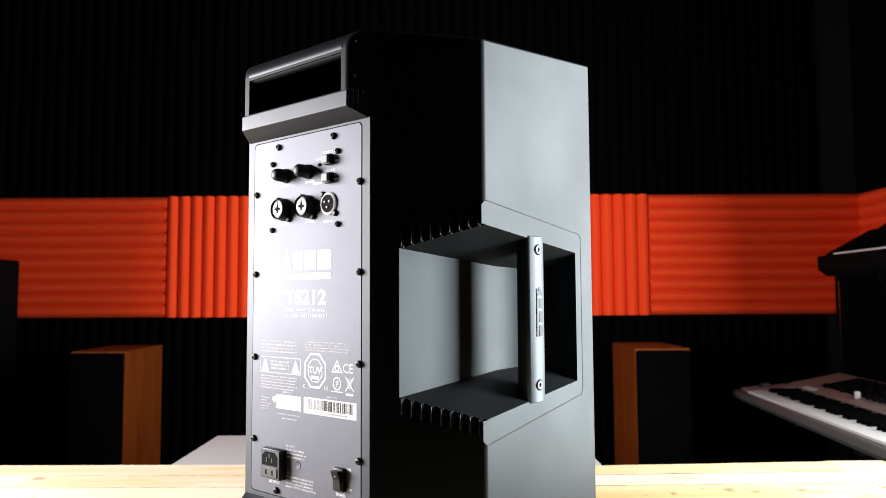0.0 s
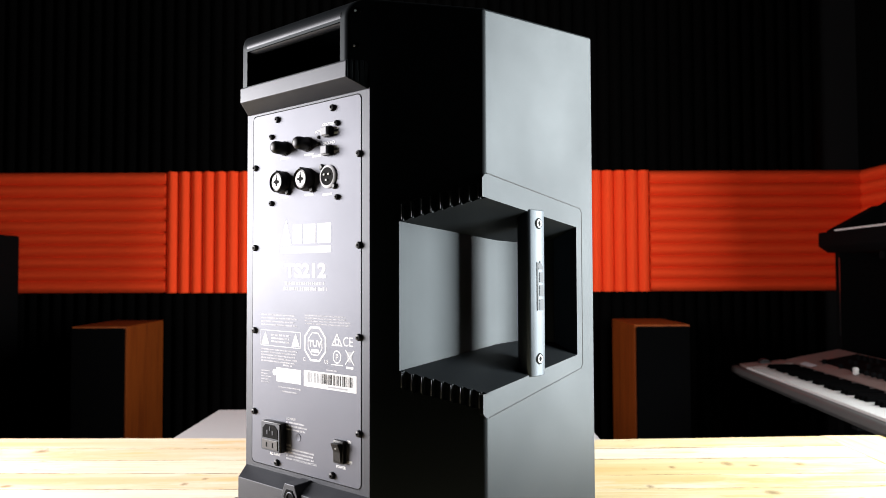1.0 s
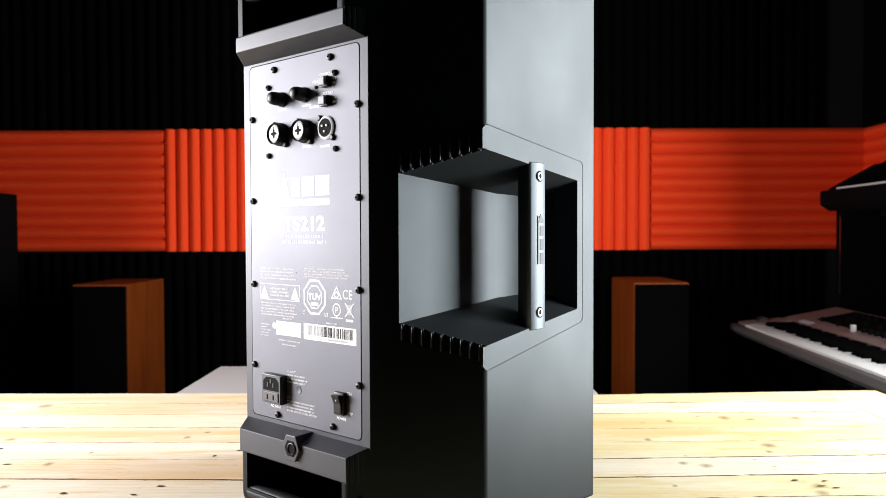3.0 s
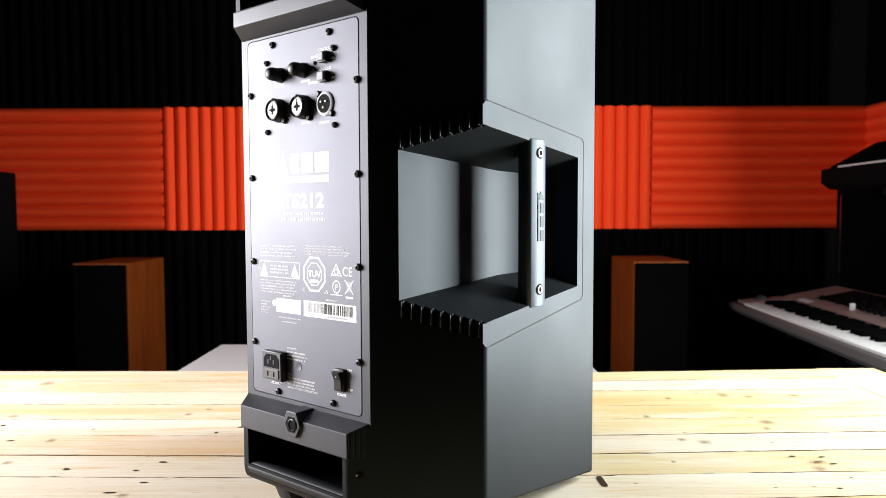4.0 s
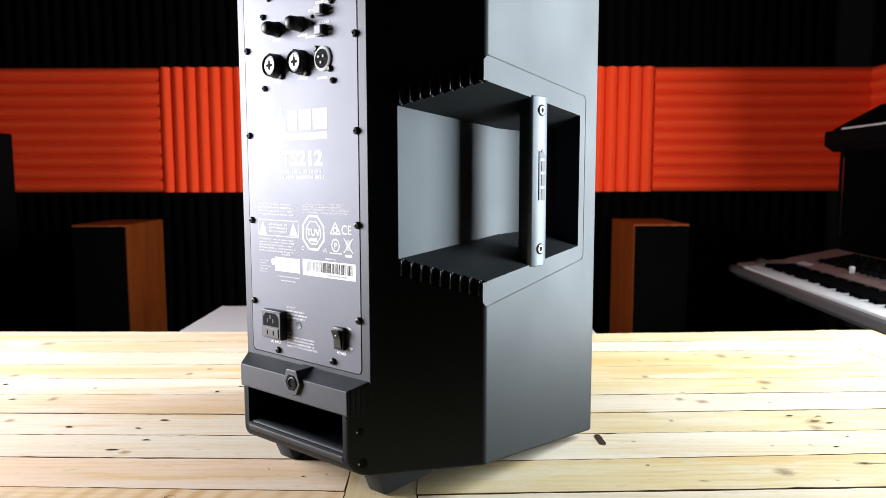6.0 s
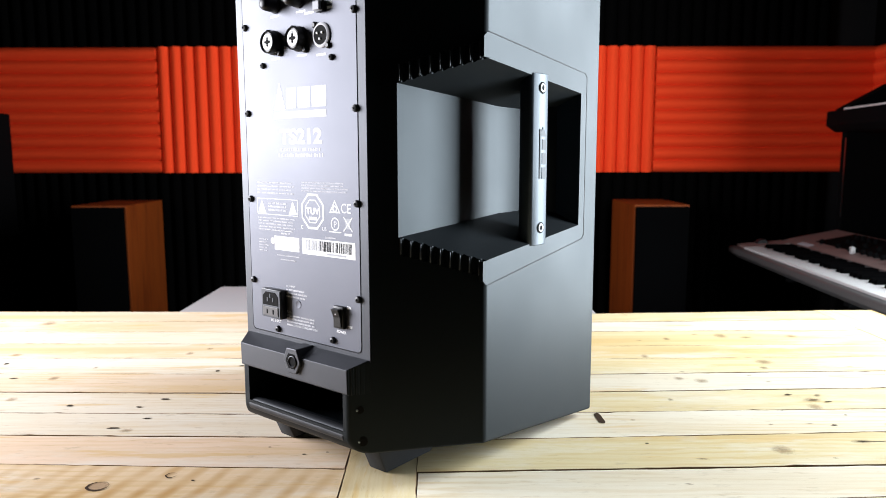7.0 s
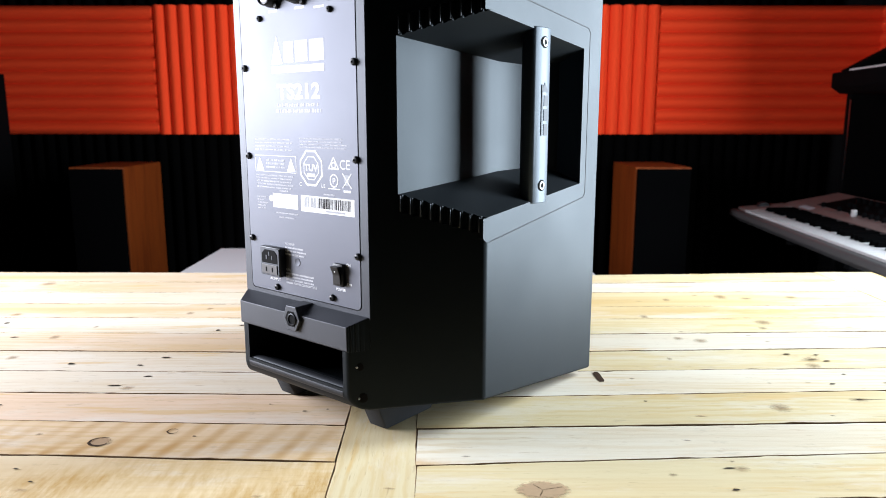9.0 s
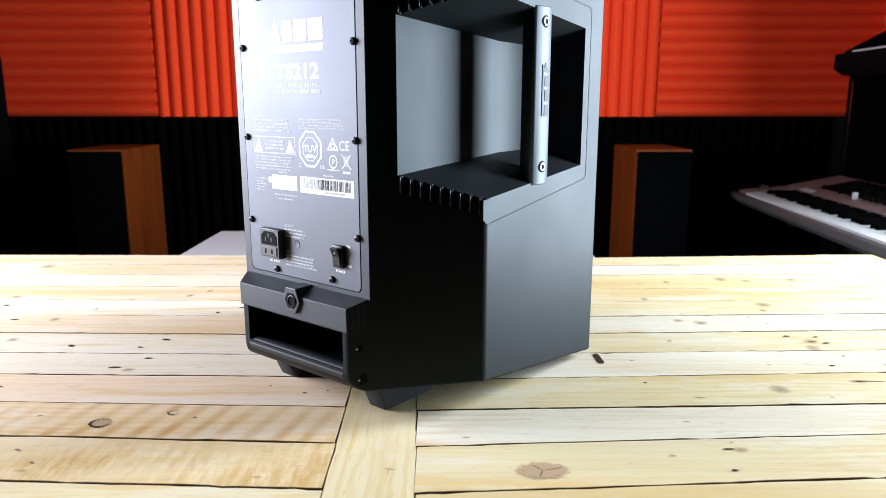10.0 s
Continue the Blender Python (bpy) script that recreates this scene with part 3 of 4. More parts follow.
# sunk fixing screws beside the handles: flat dark discs for shade, nubs for rim glints
for side in (1, -1):
    for x, y, z, r in ((0.0827, -0.1712, 0.5632, 0.0028), (0.0821, -0.1720, 0.5316, 0.0028), (0.0832, -0.1706, 0.0897, 0.0036), (0.0846, -0.1690, 0.0602, 0.0046)):
        well = part("screw_well", turned([(0, -0.001), (r, -0.001), (r, 0.0003), (r - 0.0005, 0.0004), (0, 0.0002)], None, 16), DARK_INK_AND_DEPTH, speaker, "flat dark disc for the sunk screw's shade", 50)
        well.matrix_basis = pose(side * x, y, z, 90, 0, side * 41)
        glint = part("screw_head", turned([(0, 0.0001), (0.0012, 0.0001), (0.0009, 0.0007), (0, 0.0010)], None, 10), STEEL, well, "steel nub set as the glint on the rim", 50)
        glint.matrix_basis = pose(-side * r * 0.75, -0.1 * r, 0.0003)

# ridges between the scallops; a lighter tone paints in the light on their edges
for side in (1, -1):
    for i in range(9):
        f = (i + 0.15) / 8.7
        p = Vector((0.1063, -0.1423)).lerp(Vector((0.1565, -0.0845)), f)
        for z0, z1 in ((0.2435 - 0.0225 * f - 0.0150, 0.2435 - 0.0225 * f), (0.3765 + 0.0225 * f, 0.3765 + 0.0225 * f + 0.0150)):
            part("ridge", turned([(0, z0), (0.0008, z0 + 0.001), (0.0008, z1 - 0.001), (0, z1)], Matrix.Translation((side * (p.x + 0.0001), p.y - 0.0001, 0)), 8), SATIN, speaker, "", 60)


def rounded(x0, x1, z0, z1, r, n=4):
    pts = []
    for cx, cz, a in ((x1 - r, z1 - r, 0), (x0 + r, z1 - r, 90), (x0 + r, z0 + r, 180), (x1 - r, z0 + r, 270)):
        pts += [(cx + r * math.cos(radians(a + 90 * i / n)), cz + r * math.sin(radians(a + 90 * i / n))) for i in range(n + 1)]
    return pts


part("seam", prism(rounded(-0.0796, 0.0798, 0.1383, 0.4917, 0.005), 1, -0.1622, -0.161), SEAM, speaker, "dark gap round the rear plate")
# lighter, glossier strip added over the shell's border to carry its glare
frame_cut = prism(rounded(-0.0797, 0.0799, 0.1382, 0.4918, 0.005), 1, -0.2, -0.1)
cut(prism([(-0.0893, 0.1300), (0.0893, 0.1300), (0.0893, 0.4955), (-0.0893, 0.4955)], 1, -0.1630, -0.1610), [frame_cut], SATIN, "rear_frame", speaker, "satin border laid round the rear plate to show the shell's glare")
plate = part("rear_plate", prism(rounded(-0.0785, 0.0788, 0.1393, 0.4907, 0.0045), 1, PLATE, -0.1615), REAR_PLATE, speaker, "satin dark painted metal rear plate")


def facing(x, z, out=0.0):
    """A pose on the rear plate whose z axis points out of it."""
    return pose(x, PLATE - out, z, 90, 0, 0)


def screw(x, z, r=0.0033):
    ob = part("screw", turned([(0, -0.001), (r, -0.001), (r, 0.0010), (r * 0.78, 0.0026), (r * 0.30, 0.0031), (r * 0.26, 0.0016), (0, 0.0016)], None, 16), BLACK, plate, "", 40)
    ob.matrix_basis = facing(x, z)
    return ob


one = screw(-0.039, 0.4835)
for x, z in ((0.042, 0.4835), (0.077, 0.437), (-0.0745, 0.438), (0.077, 0.355), (-0.0745, 0.356), (0.077, 0.273), (-0.0745, 0.272), (0.077, 0.188), (-0.0745, 0.190), (0.0425, 0.1455), (-0.0375, 0.1440)):
    copy_thing(one, facing(x, z))
small = screw(-0.048, 0.467, 0.0028)
for x, z in ((0.048, 0.4685), (0.0485, 0.400), (-0.048, 0.400)):
    copy_thing(small, facing(x, z))

# volume knobs
knob = part("volume_knob", turned([(0, 0), (0.0078, 0), (0.0078, 0.0020), (0.0070, 0.0024), (0.0068, 0.0110), (0.0064, 0.0138), (0.0052, 0.0158), (0.0032, 0.0168), (0, 0.0171)], None, 24), BLACK, plate, "glossy black volume knob", 40)
knob.matrix_basis = facing(-0.0270, 0.4530) @ Matrix.Diagonal((0.92, 0.92, 0.95, 1))
copy_thing(knob, facing(0.0065, 0.4535))
# combination jacks
jack = part("input_jack", turned([(0, 0), (0.0122, 0), (0.0122, 0.0022), (0.0114, 0.0030), (0.0110, 0.0088), (0.0103, 0.0096), (0.0098, 0.0090), (0.0098, 0.0080), (0, 0.0080)], None, 28), BLACK, plate, "black round combination jack", 35)
part("face", turned([(0, 0.0078), (0.0079, 0.0078), (0.0079, 0.0085), (0, 0.0085)], None, 24), INK, jack, "pale socket face")
cross = turned([(0, 0.008), (0.0025, 0.008), (0.0025, 0.0089), (0, 0.0089)], None, 14)
for a in (0, 90, 180, 270):
    turned([(0, 0.008), (0.0013, 0.008), (0.0013, 0.00885), (0, 0.00885)], Matrix.Translation((0.0034 * math.cos(radians(a)), 0.0034 * math.sin(radians(a)), 0)), 10, cross)
block(-0.0003, 0.0003, 0.0040, 0.0075, 0.008, 0.0088, bm=cross)
part("contacts", cross, DARK_INK_AND_DEPTH, jack, "black contact holes")
for dx, dz in ((-0.0090, 0.0105), (0.0090, -0.0105)):
    ear = part("fixing_screw", turned([(0, 0), (0.0036, 0), (0.0036, 0.0018), (0.0022, 0.003), (0, 0.003)], None, 12), BLACK, jack)
    ear.matrix_basis = pose(dx, dz, 0)
jack.matrix_basis = facing(-0.0300, 0.4195) @ Matrix.Diagonal((0.92, 0.92, 1, 1))
copy_thing(jack, facing(0.0060, 0.4195))
# output socket with three pins
xlr = part("output_socket", turned([(0, 0), (0.0122, 0), (0.0122, 0.0012), (0.0105, 0.0022), (0.0095, 0.0022), (0.0092, 0.0004), (0, 0.0004)], None, 28), LIGHT_INK, plate, "round pale three-pin output socket", 35)
# no real depth: a flat black disc stands for the shaded well
part("socket_well", turned([(0, 0.0004), (0.0093, 0.0004), (0.0093, 0.0024), (0, 0.0024)], None, 24), DARK_INK_AND_DEPTH, xlr, "flat black disc for the well's shade")
for dx, dz in ((-0.0035, 0.002), (0.0035, 0.002), (0, -0.0038)):
    # pins are coloured white for the shine of bare metal
    pin = part("pin", turned([(0, 0.001), (0.0012, 0.001), (0.0012, 0.0034), (0, 0.0038)], None, 10), INK, xlr, "", 40)
    pin.matrix_basis = pose(dx, dz, 0)
for dx, dz in ((-0.0095, 0.0105), (0.0095, -0.0105)):
    ear = part("fixing_screw", turned([(0, 0), (0.0032, 0), (0.0032, 0.0016), (0.002, 0.0026), (0, 0.0026)], None, 12), BLACK, xlr)
    ear.matrix_basis = pose(dx, dz, 0)
xlr.matrix_basis = facing(0.0362, 0.4200) @ Matrix.Diagonal((0.9, 0.9, 1, 1))
# push buttons
button = part("push_button", block(-0.0055, 0.0055, -0.005, 0.005, 0, 0.0050, 0.0012), BLACK, plate, "black square push button", 40)
part("cap", block(-0.0042, 0.0042, -0.0038, 0.0038, 0.0048, 0.0080, 0.0008), GREY_INK, button, "pale grey button cap")
button.matrix_basis = facing(0.0375, 0.4615)
copy_thing(button, facing(0.0375, 0.4440))
for z in (0.4585, 0.4520):
    lamp = part("indicator", turned([(0, 0), (0.0017, 0), (0.0015, 0.0012), (0, 0.0018)], None, 10), BLACK, plate)
    lamp.matrix_basis = facing(0.0225, z)
# mains inlet with its fuse drawer
inlet = part("mains_inlet", block(-0.0165, 0.0165, -0.0155, 0.0155, 0, 0.0075, 0.0016), BLACK, plate, "black mains inlet with fuse drawer", 40)
socket = [(-0.0125, -0.0015), (0.0125, -0.0015), (0.0125, 0.0080), (0.0075, 0.0125), (-0.0075, 0.0125), (-0.0125, 0.0080)]
part("socket_face", prism([(-0.0150, -0.0142), (0.0150, -0.0142), (0.0150, 0.0142), (-0.0150, 0.0142)], 2, 0.0072, 0.0082), SATIN, inlet, "dark grey inlet face")
# flat black shape, the socket's inner shade put into its colour
part("socket_well", prism(socket, 2, 0.0080, 0.0086), DARK_INK_AND_DEPTH, inlet, "flat black shape for the deep socket's shade")
for dx, dz in ((0.0, 0.0085), (-0.0045, 0.0045), (0.0045, 0.0045)):
    part("pin", block(dx - 0.0008, dx + 0.0008, dz - 0.0022, dz + 0.0022, 0.0084, 0.0090), SATIN, inlet)
part("fuse_drawer", block(-0.0125, 0.0125, -0.0130, -0.0032, 0.0080, 0.0090, 0.0004), GREY_METAL, inlet, "grey fuse drawer")
for dx in (-0.005, 0.005):
    part("drawer_slot", block(dx - 0.0010, dx + 0.0010, -0.0108, -0.0058, 0.0088, 0.0092), DARK_INK_AND_DEPTH, inlet)
inlet.matrix_basis = facing(-0.0385, 0.1705) @ Matrix.Diagonal((0.93, 0.93, 1, 1))
# rocker switch
rocker = part("power_switch", block(-0.0085, 0.0085, -0.0115, 0.0115, 0, 0.0050, 0.0010), BLACK, plate, "black rocker power switch", 40)
rock = prism([(-0.0095, 0.0045), (-0.0095, 0.0062), (0.0005, 0.0072), (0.0092, 0.0112), (0.0092, 0.0045)], 0, -0.0060, 0.0060, 0.0006)
part("rocker", rock, BLACK, rocker, "glossy black rocker")
dot = part("dot", turned([(0, 0), (0.0009, 0), (0, 0.0004)], None, 8), INK, rocker)
dot.matrix_basis = pose(0, 0.004, 0.0090)
rocker.matrix_basis = facing(0.0535, 0.1690) @ Matrix.Diagonal((0.78, 0.9, 0.8, 1))


# ---- print on the rear plate ----
INK_DEEP = 0.00010


def bar(x0, x1, z0, z1, material=INK, name="print_bar", parent=plate, lift=INK_DEEP):
    bm = prism([(x0, z0), (x1, z0), (x1, z1), (x0, z1)], 1, PLATE - lift, PLATE + 0.0002)
    return part(name, bm, material, parent)


def words(text, x, z, size, material=INK, align="LEFT", wide=None, bold=0.0):
    data = bpy.data.curves.new("print", "FONT")
    data.body, data.size, data.align_x = text, size, align
    data.extrude, data.offset = 0.00006, bold
    ob = new("print", data)
    graph = bpy.context.evaluated_depsgraph_get()
    me = bpy.data.meshes.new_from_object(ob.evaluated_get(graph))
    bpy.data.objects.remove(ob)
    xs = [v.co.x for v in me.vertices]
    stretch = wide / (max(xs) - min(xs)) if wide else 1.0
    if wide:
        for v in me.vertices:
            v.co.x *= stretch
    out = link_mesh("lettering", me, material, plate, "printed lettering")
    out.matrix_basis = facing(x, z, 0.00004)
    return out


def text_lines(x0, x1, z, rows, pitch, height, seed, material=LIGHT_INK, ragged=0.15):
    height *= 0.82
    rnd = random.Random(seed)
    for i in range(rows):
        end = x1 - (x1 - x0) * ragged * rnd.random()
        bm = bmesh.new()
        x = x0
        left = rnd.randint(3, 9)
        while x < end:
            w = height * rnd.uniform(0.38, 0.72)
            low, high = z - i * pitch, z - i * pitch + height * rnd.choice((0.85, 1.0, 1.0))
            prism([(x, low), (min(x + w, end), low), (min(x + w, end), high), (x, high)], 1, PLATE - INK_DEEP, PLATE + 0.0002, bm=bm)
            left -= 1
            x += w + height * (0.30 if left else 0.75)
            left = left or rnd.randint(3, 9)
        part("print_line", bm, material, plate)


# maker's mark as plain shapes
mark = prism([(-0.0335, 0.3575), (-0.0170, 0.3575), (-0.0252, 0.3830)], 1, PLATE - INK_DEEP, PLATE + 0.0002)
part("mark_triangle", mark, INK, plate, "white printed triangle")
for x0, x1 in ((-0.0150, -0.0015), (0.0010, 0.0180), (0.0205, 0.0395)):
    bar(x0, x1, 0.3585, 0.3770, name="mark_block")
bar(-0.0335, 0.0395, 0.3495, 0.3558, name="mark_bar")
words("TS212", -0.0265, 0.3262, 0.0185, wide=0.0600, bold=0.0007)
text_lines(-0.027, 0.031, 0.3190, 1, 0.004, 0.0034, 3, ragged=0)
text_lines(-0.029, 0.034, 0.3135, 1, 0.004, 0.0040, 4, ragged=0)
text_lines(-0.064, -0.006, 0.2880, 4, 0.0033, 0.0017, 5)
text_lines(0.003, 0.067, 0.2895, 4, 0.0026, 0.0014, 6)
# warning panel
for z0, z1 in ((0.2575, 0.2581), (0.2728, 0.2734)):
    bar(-0.065, -0.003, z0, z1)
for x0, x1 in ((-0.065, -0.0644), (-0.0036, -0.003)):
    bar(x0, x1, 0.2575, 0.2734)
for x in (-0.0575, -0.0105):
    part("warning_triangle", prism([(x - 0.0062, 0.2590), (x + 0.0062, 0.2590), (x, 0.2718)], 1, PLATE - INK_DEEP, PLATE + 0.0002), INK, plate)
text_lines(-0.048, -0.020, 0.2680, 3, 0.0033, 0.0022, 7, ragged=0)
text_lines(-0.064, -0.006, 0.2535, 5, 0.0029, 0.0016, 8)
text_lines(-0.064, -0.047, 0.2320, 5, 0.0028, 0.0013, 9, ragged=0.4)
# approval octagon
ring = bmesh.new()
outer = [(0.0178 + 0.0168 * math.cos(radians(22.5 + 45 * i)), 0.2635 + 0.0178 * math.sin(radians(22.5 + 45 * i))) for i in range(8)]
inner = [(0.0178 + (x - 0.0178) * 0.88, 0.2635 + (z - 0.2635) * 0.88) for x, z in outer]
mid = [(0.0178 + (x - 0.0178) * 0.66, 0.2635 + (z - 0.2635) * 0.66) for x, z in outer]
core = [(0.0178 + (x - 0.0178) * 0.60, 0.2635 + (z - 0.2635) * 0.60) for x, z in outer]
for a, b in ((outer, inner), (mid, core)):
    for i in range(8):
        j = (i + 1) % 8
        prism([a[i], a[j], b[j], b[i]], 1, PLATE - INK_DEEP, PLATE + 0.0002, bm=ring)
part("approval_octagon", ring, INK, plate, "white printed approval octagon")
words("TUV", 0.0178, 0.2610, 0.0085, align="CENTER", wide=0.0185, bold=0.0003)
bar(0.0125, 0.0232, 0.2555, 0.2585)
for x, z in ((0.0025, 0.2465), (0.0335, 0.2465)):
    words("C" if x < 0.01 else "US", x, z, 0.0050, align="CENTER")
words("CE", 0.0625, 0.2640, 0.0120, align="CENTER", wide=0.0125)


def outline_shape(points, thick, name):
    bm = bmesh.new()
    cx, cz = sum(p[0] for p in points) / len(points), sum(p[1] for p in points) / len(points)
    shrunk = [(cx + (x - cx) * thick, cz + (z - cz) * thick) for x, z in points]
    for i in range(len(points)):
        j = (i + 1) % len(points)
        prism([points[i], points[j], shrunk[j], shrunk[i]], 1, PLATE - INK_DEEP, PLATE + 0.0002, bm=bm)
    part(name, bm, INK, plate)


outline_shape([(0.0405, 0.2635), (0.0555, 0.2635), (0.0480, 0.2752)], 0.72, "mark_outline")
outline_shape([(0.0480 + 0.0032 * math.cos(i * 0.785), 0.2672 + 0.0032 * math.sin(i * 0.785)) for i in range(8)], 0.6, "mark_outline")
outline_shape([(0.0480 + 0.0056 * math.cos(i * 0.524), 0.2535 + 0.0062 * math.sin(i * 0.524)) for i in range(12)], 0.80, "mark_outline")
words("P", 0.0480, 0.2505, 0.0078, align="CENTER")
bar(0.0400, 0.0560, 0.2458, 0.2466)
part("bin_mark", prism([(0.0605, 0.2592), (0.0690, 0.2592), (0.0672, 0.2498), (0.0623, 0.2498)], 1, PLATE - INK_DEEP, PLATE + 0.0002), GREY_INK, plate)
for flip in (1, -1):
    cx = 0.0648
    part("bin_stroke", prism([(cx - flip * 0.0062, 0.2478), (cx - flip * 0.0052, 0.2474), (cx + flip * 0.0062, 0.2604), (cx + flip * 0.0052, 0.2608)], 1, PLATE - 1.6 * INK_DEEP, PLATE + 0.0002), INK, plate)
bar(0.0602, 0.0695, 0.2438, 0.2458)
# stickers
bar(-0.0395, -0.0025, 0.2235, 0.2372, name="model_sticker")
part("sticker_dot", turned([(0, 0), (0.0032, 0), (0, 0.0003)], facing(-0.0425, 0.2320), 12), INK, plate)
text_lines(-0.029, -0.016, 0.2392, 1, 0.003, 0.0020, 11, ragged=0)
text_lines(-0.036, -0.003, 0.2180, 1, 0.003, 0.0014, 12, ragged=0)
text_lines(-0.031, -0.008, 0.2140, 1, 0.003, 0.0014, 13, ragged=0)
text_lines(0.034, 0.048, 0.2398, 1, 0.003, 0.0016, 14, ragged=0)
sticker = bar(0.0020, 0.0735, 0.2228, 0.2380, name="serial_sticker")
tagged(sticker, "white sticker with a barcode")
x, rnd = 0.0065, random.Random(21)
while x < 0.0700:
    w = rnd.choice((0.0004, 0.0007, 0.0011))
    bar(x, x + w, 0.2272, 0.2366, DARK_INK_AND_DEPTH if x > 0.026 else GREY_INK, "barcode_bar", sticker, 0.0002)
    x += w + rnd.choice((0.0005, 0.0008, 0.0012))
bar(0.036, 0.062, 0.2242, 0.2258, GREY_INK, "sticker_line", sticker, 0.0002)
# small print low on the plate and round the controls
words("AC INPUT:", -0.0240, 0.1880, 0.0030, LIGHT_INK, bold=0.00005)
text_lines(-0.0240, 0.0065, 0.1847, 3, 0.0033, 0.0020, 15, ragged=0.1)
words("FUSE:", -0.0240, 0.1625, 0.0030, LIGHT_INK, bold=0.00005)
text_lines(-0.0240, 0.0190, 0.1592, 3, 0.0031, 0.0020, 16, ragged=0.1)
words("POWER CONSUMPTION", -0.0130, 0.1498, 0.0029, LIGHT_INK, bold=0.00005, wide=0.0330)
text_lines(-0.0240, -0.0145, 0.1498, 1, 0.0031, 0.0020, 17, ragged=0)
part("pressed_dot", turned([(0, 0), (0.0040, 0), (0.0036, 0.0004), (0.0030, 0.0002), (0, 0.0002)], facing(-0.0060, 0.1728), 18), REAR_PLATE, plate, "", 40)
words("AC INPUT", -0.0410, 0.1505, 0.0036, align="CENTER", bold=0.00008)
words("POWER", 0.0535, 0.1535, 0.0036, align="CENTER", bold=0.00008)
words("ON", 0.0640, 0.1775, 0.0036, align="CENTER", bold=0.00008)
words("OFF", 0.0650, 0.1595, 0.0036, align="CENTER", bold=0.00008)
words("CONTOUR", 0.0365, 0.4680, 0.0037, align="CENTER", bold=0.00008)
words("GROUND", 0.0365, 0.4503, 0.0037, align="CENTER", bold=0.00008)
words("POWER", 0.0235, 0.4625, 0.0036, align="CENTER", bold=0.00008)
for x, z in ((-0.0285, 0.4435), (0.0085, 0.4435), (0.0195, 0.4410), (0.0085, 0.4050), (-0.0285, 0.4050), (0.0345, 0.4035), (0.0465, 0.4640), (0.0465, 0.4600), (0.0465, 0.4465), (0.0465, 0.4425)):
    bar(x - (0.0065 if x < 0.04 else 0.003), x + (0.0065 if x < 0.04 else 0.003), z - 0.0010, z + 0.0010)

# hexagonal boss on the lower ledge
boss = prism([(0.0060 + x, 0.0050 + z) for x, z in ((-0.0121, 0.1180), (-0.0060, 0.1065), (0.0060, 0.1065), (0.0121, 0.1180), (0.0070, 0.1305), (-0.0070, 0.1305))], 1, -0.1838, -0.158, 0.0008)
hexa = part("boss", boss, SATIN, speaker, "raised hexagonal boss")
nut = [(0.0060 + 0.0082 * math.cos(radians(60 * i)), 0.1232 + 0.0082 * math.sin(radians(60 * i))) for i in range(6)]
# flat dark hexagon in place of the shaded recess
part("recess", prism(nut, 1, -0.1842, -0.181), DARK_INK_AND_DEPTH, hexa, "flat dark hexagon for the recess's shade")
eye = part("bushing", turned([(0.0057, 0), (0.0057, 0.0010), (0.0050, 0.0014), (0.0045, 0.0003)], None, 20), SATIN, hexa, "grey metal bushing", 40)
eye.matrix_basis = pose(0.0078, -0.1838, 0.1232, 90, 0, 0)

# grip bar across the side pocket
for side in (1, -1):
    grip = part("grip", prism([(side * x, y) for x, y in ((0.1590, -0.0085), (0.1605, 0.0), (0.1608, 0.0080), (0.1595, 0.0165), (0.1560, 0.0205), (0.1460, 0.0200), (0.1420, 0.0150), (0.1420, -0.0060), (0.1460, -0.0115), (0.1560, -0.0118))], 2, 0.2270, 0.3925, 0.0006, 1), GRIP, speaker, "satin grey metal grip bar", 40)
    for z in (0.379, 0.2440):
        at = pose(side * 0.1607, 0.0045, z, 0, 90 * side, 0)
        # flat dark and white rings paint the screw's hollow and its metal shine
        cap = part("grip_screw", turned([(0, 0), (0.0056, 0), (0.0056, 0.0003), (0, 0.0003)], at, 20), DARK_INK_AND_DEPTH, grip, "dark countersunk screw")
        part("rim", turned([(0.0042, 0.0002), (0.0042, 0.0008), (0.0026, 0.0008), (0.0026, 0.0002)], at, 20), INK, cap, "white ring painted for the rim's shine")
    if side > 0:
        face = 0.1609
        part("mark_triangle", prism([(0.0010, 0.3330), (0.0125, 0.3330), (0.0060, 0.3420)], 0, face, face + 0.0002), ETCHED, grip)
        for z0, z1 in ((0.3200, 0.3300), (0.3060, 0.3170), (0.2920, 0.3030)):
            part("mark_block", prism([(0.0050, z0), (0.0120, z0), (0.0120, z1), (0.0050, z1)], 0, face, face + 0.0002), ETCHED, grip)
        part("mark_bar", prism([(0.0005, 0.2920), (0.0030, 0.2920), (0.0030, 0.3400), (0.0005, 0.3400)], 0, face, face + 0.0002), ETCHED, grip)

# fine seam round the handle insert
seam = bmesh.new()
track = [(-0.0800, 0.4210), (0.0960, 0.4005), (0.1000, 0.3965), (0.1000, 0.2290), (0.0960, 0.2245), (-0.0780, 0.1985)]
for (y0, z0), (y1, z1) in zip(track, track[1:]):
    d = Vector((y1 - y0, z1 - z0)).normalized() * 0.0005
    prism([(y0 - d.x - d.y, z0 - d.y + d.x), (y1 + d.x - d.y, z1 + d.y + d.x), (y1 + d.x + d.y, z1 + d.y - d.x), (y0 - d.x + d.y, z0 - d.y - d.x)], 0, HALF - 0.001, HALF + 0.00025, bm=seam)
part("handle_seam", seam, SEAM, speaker, "fine dark seam round the handle insert")

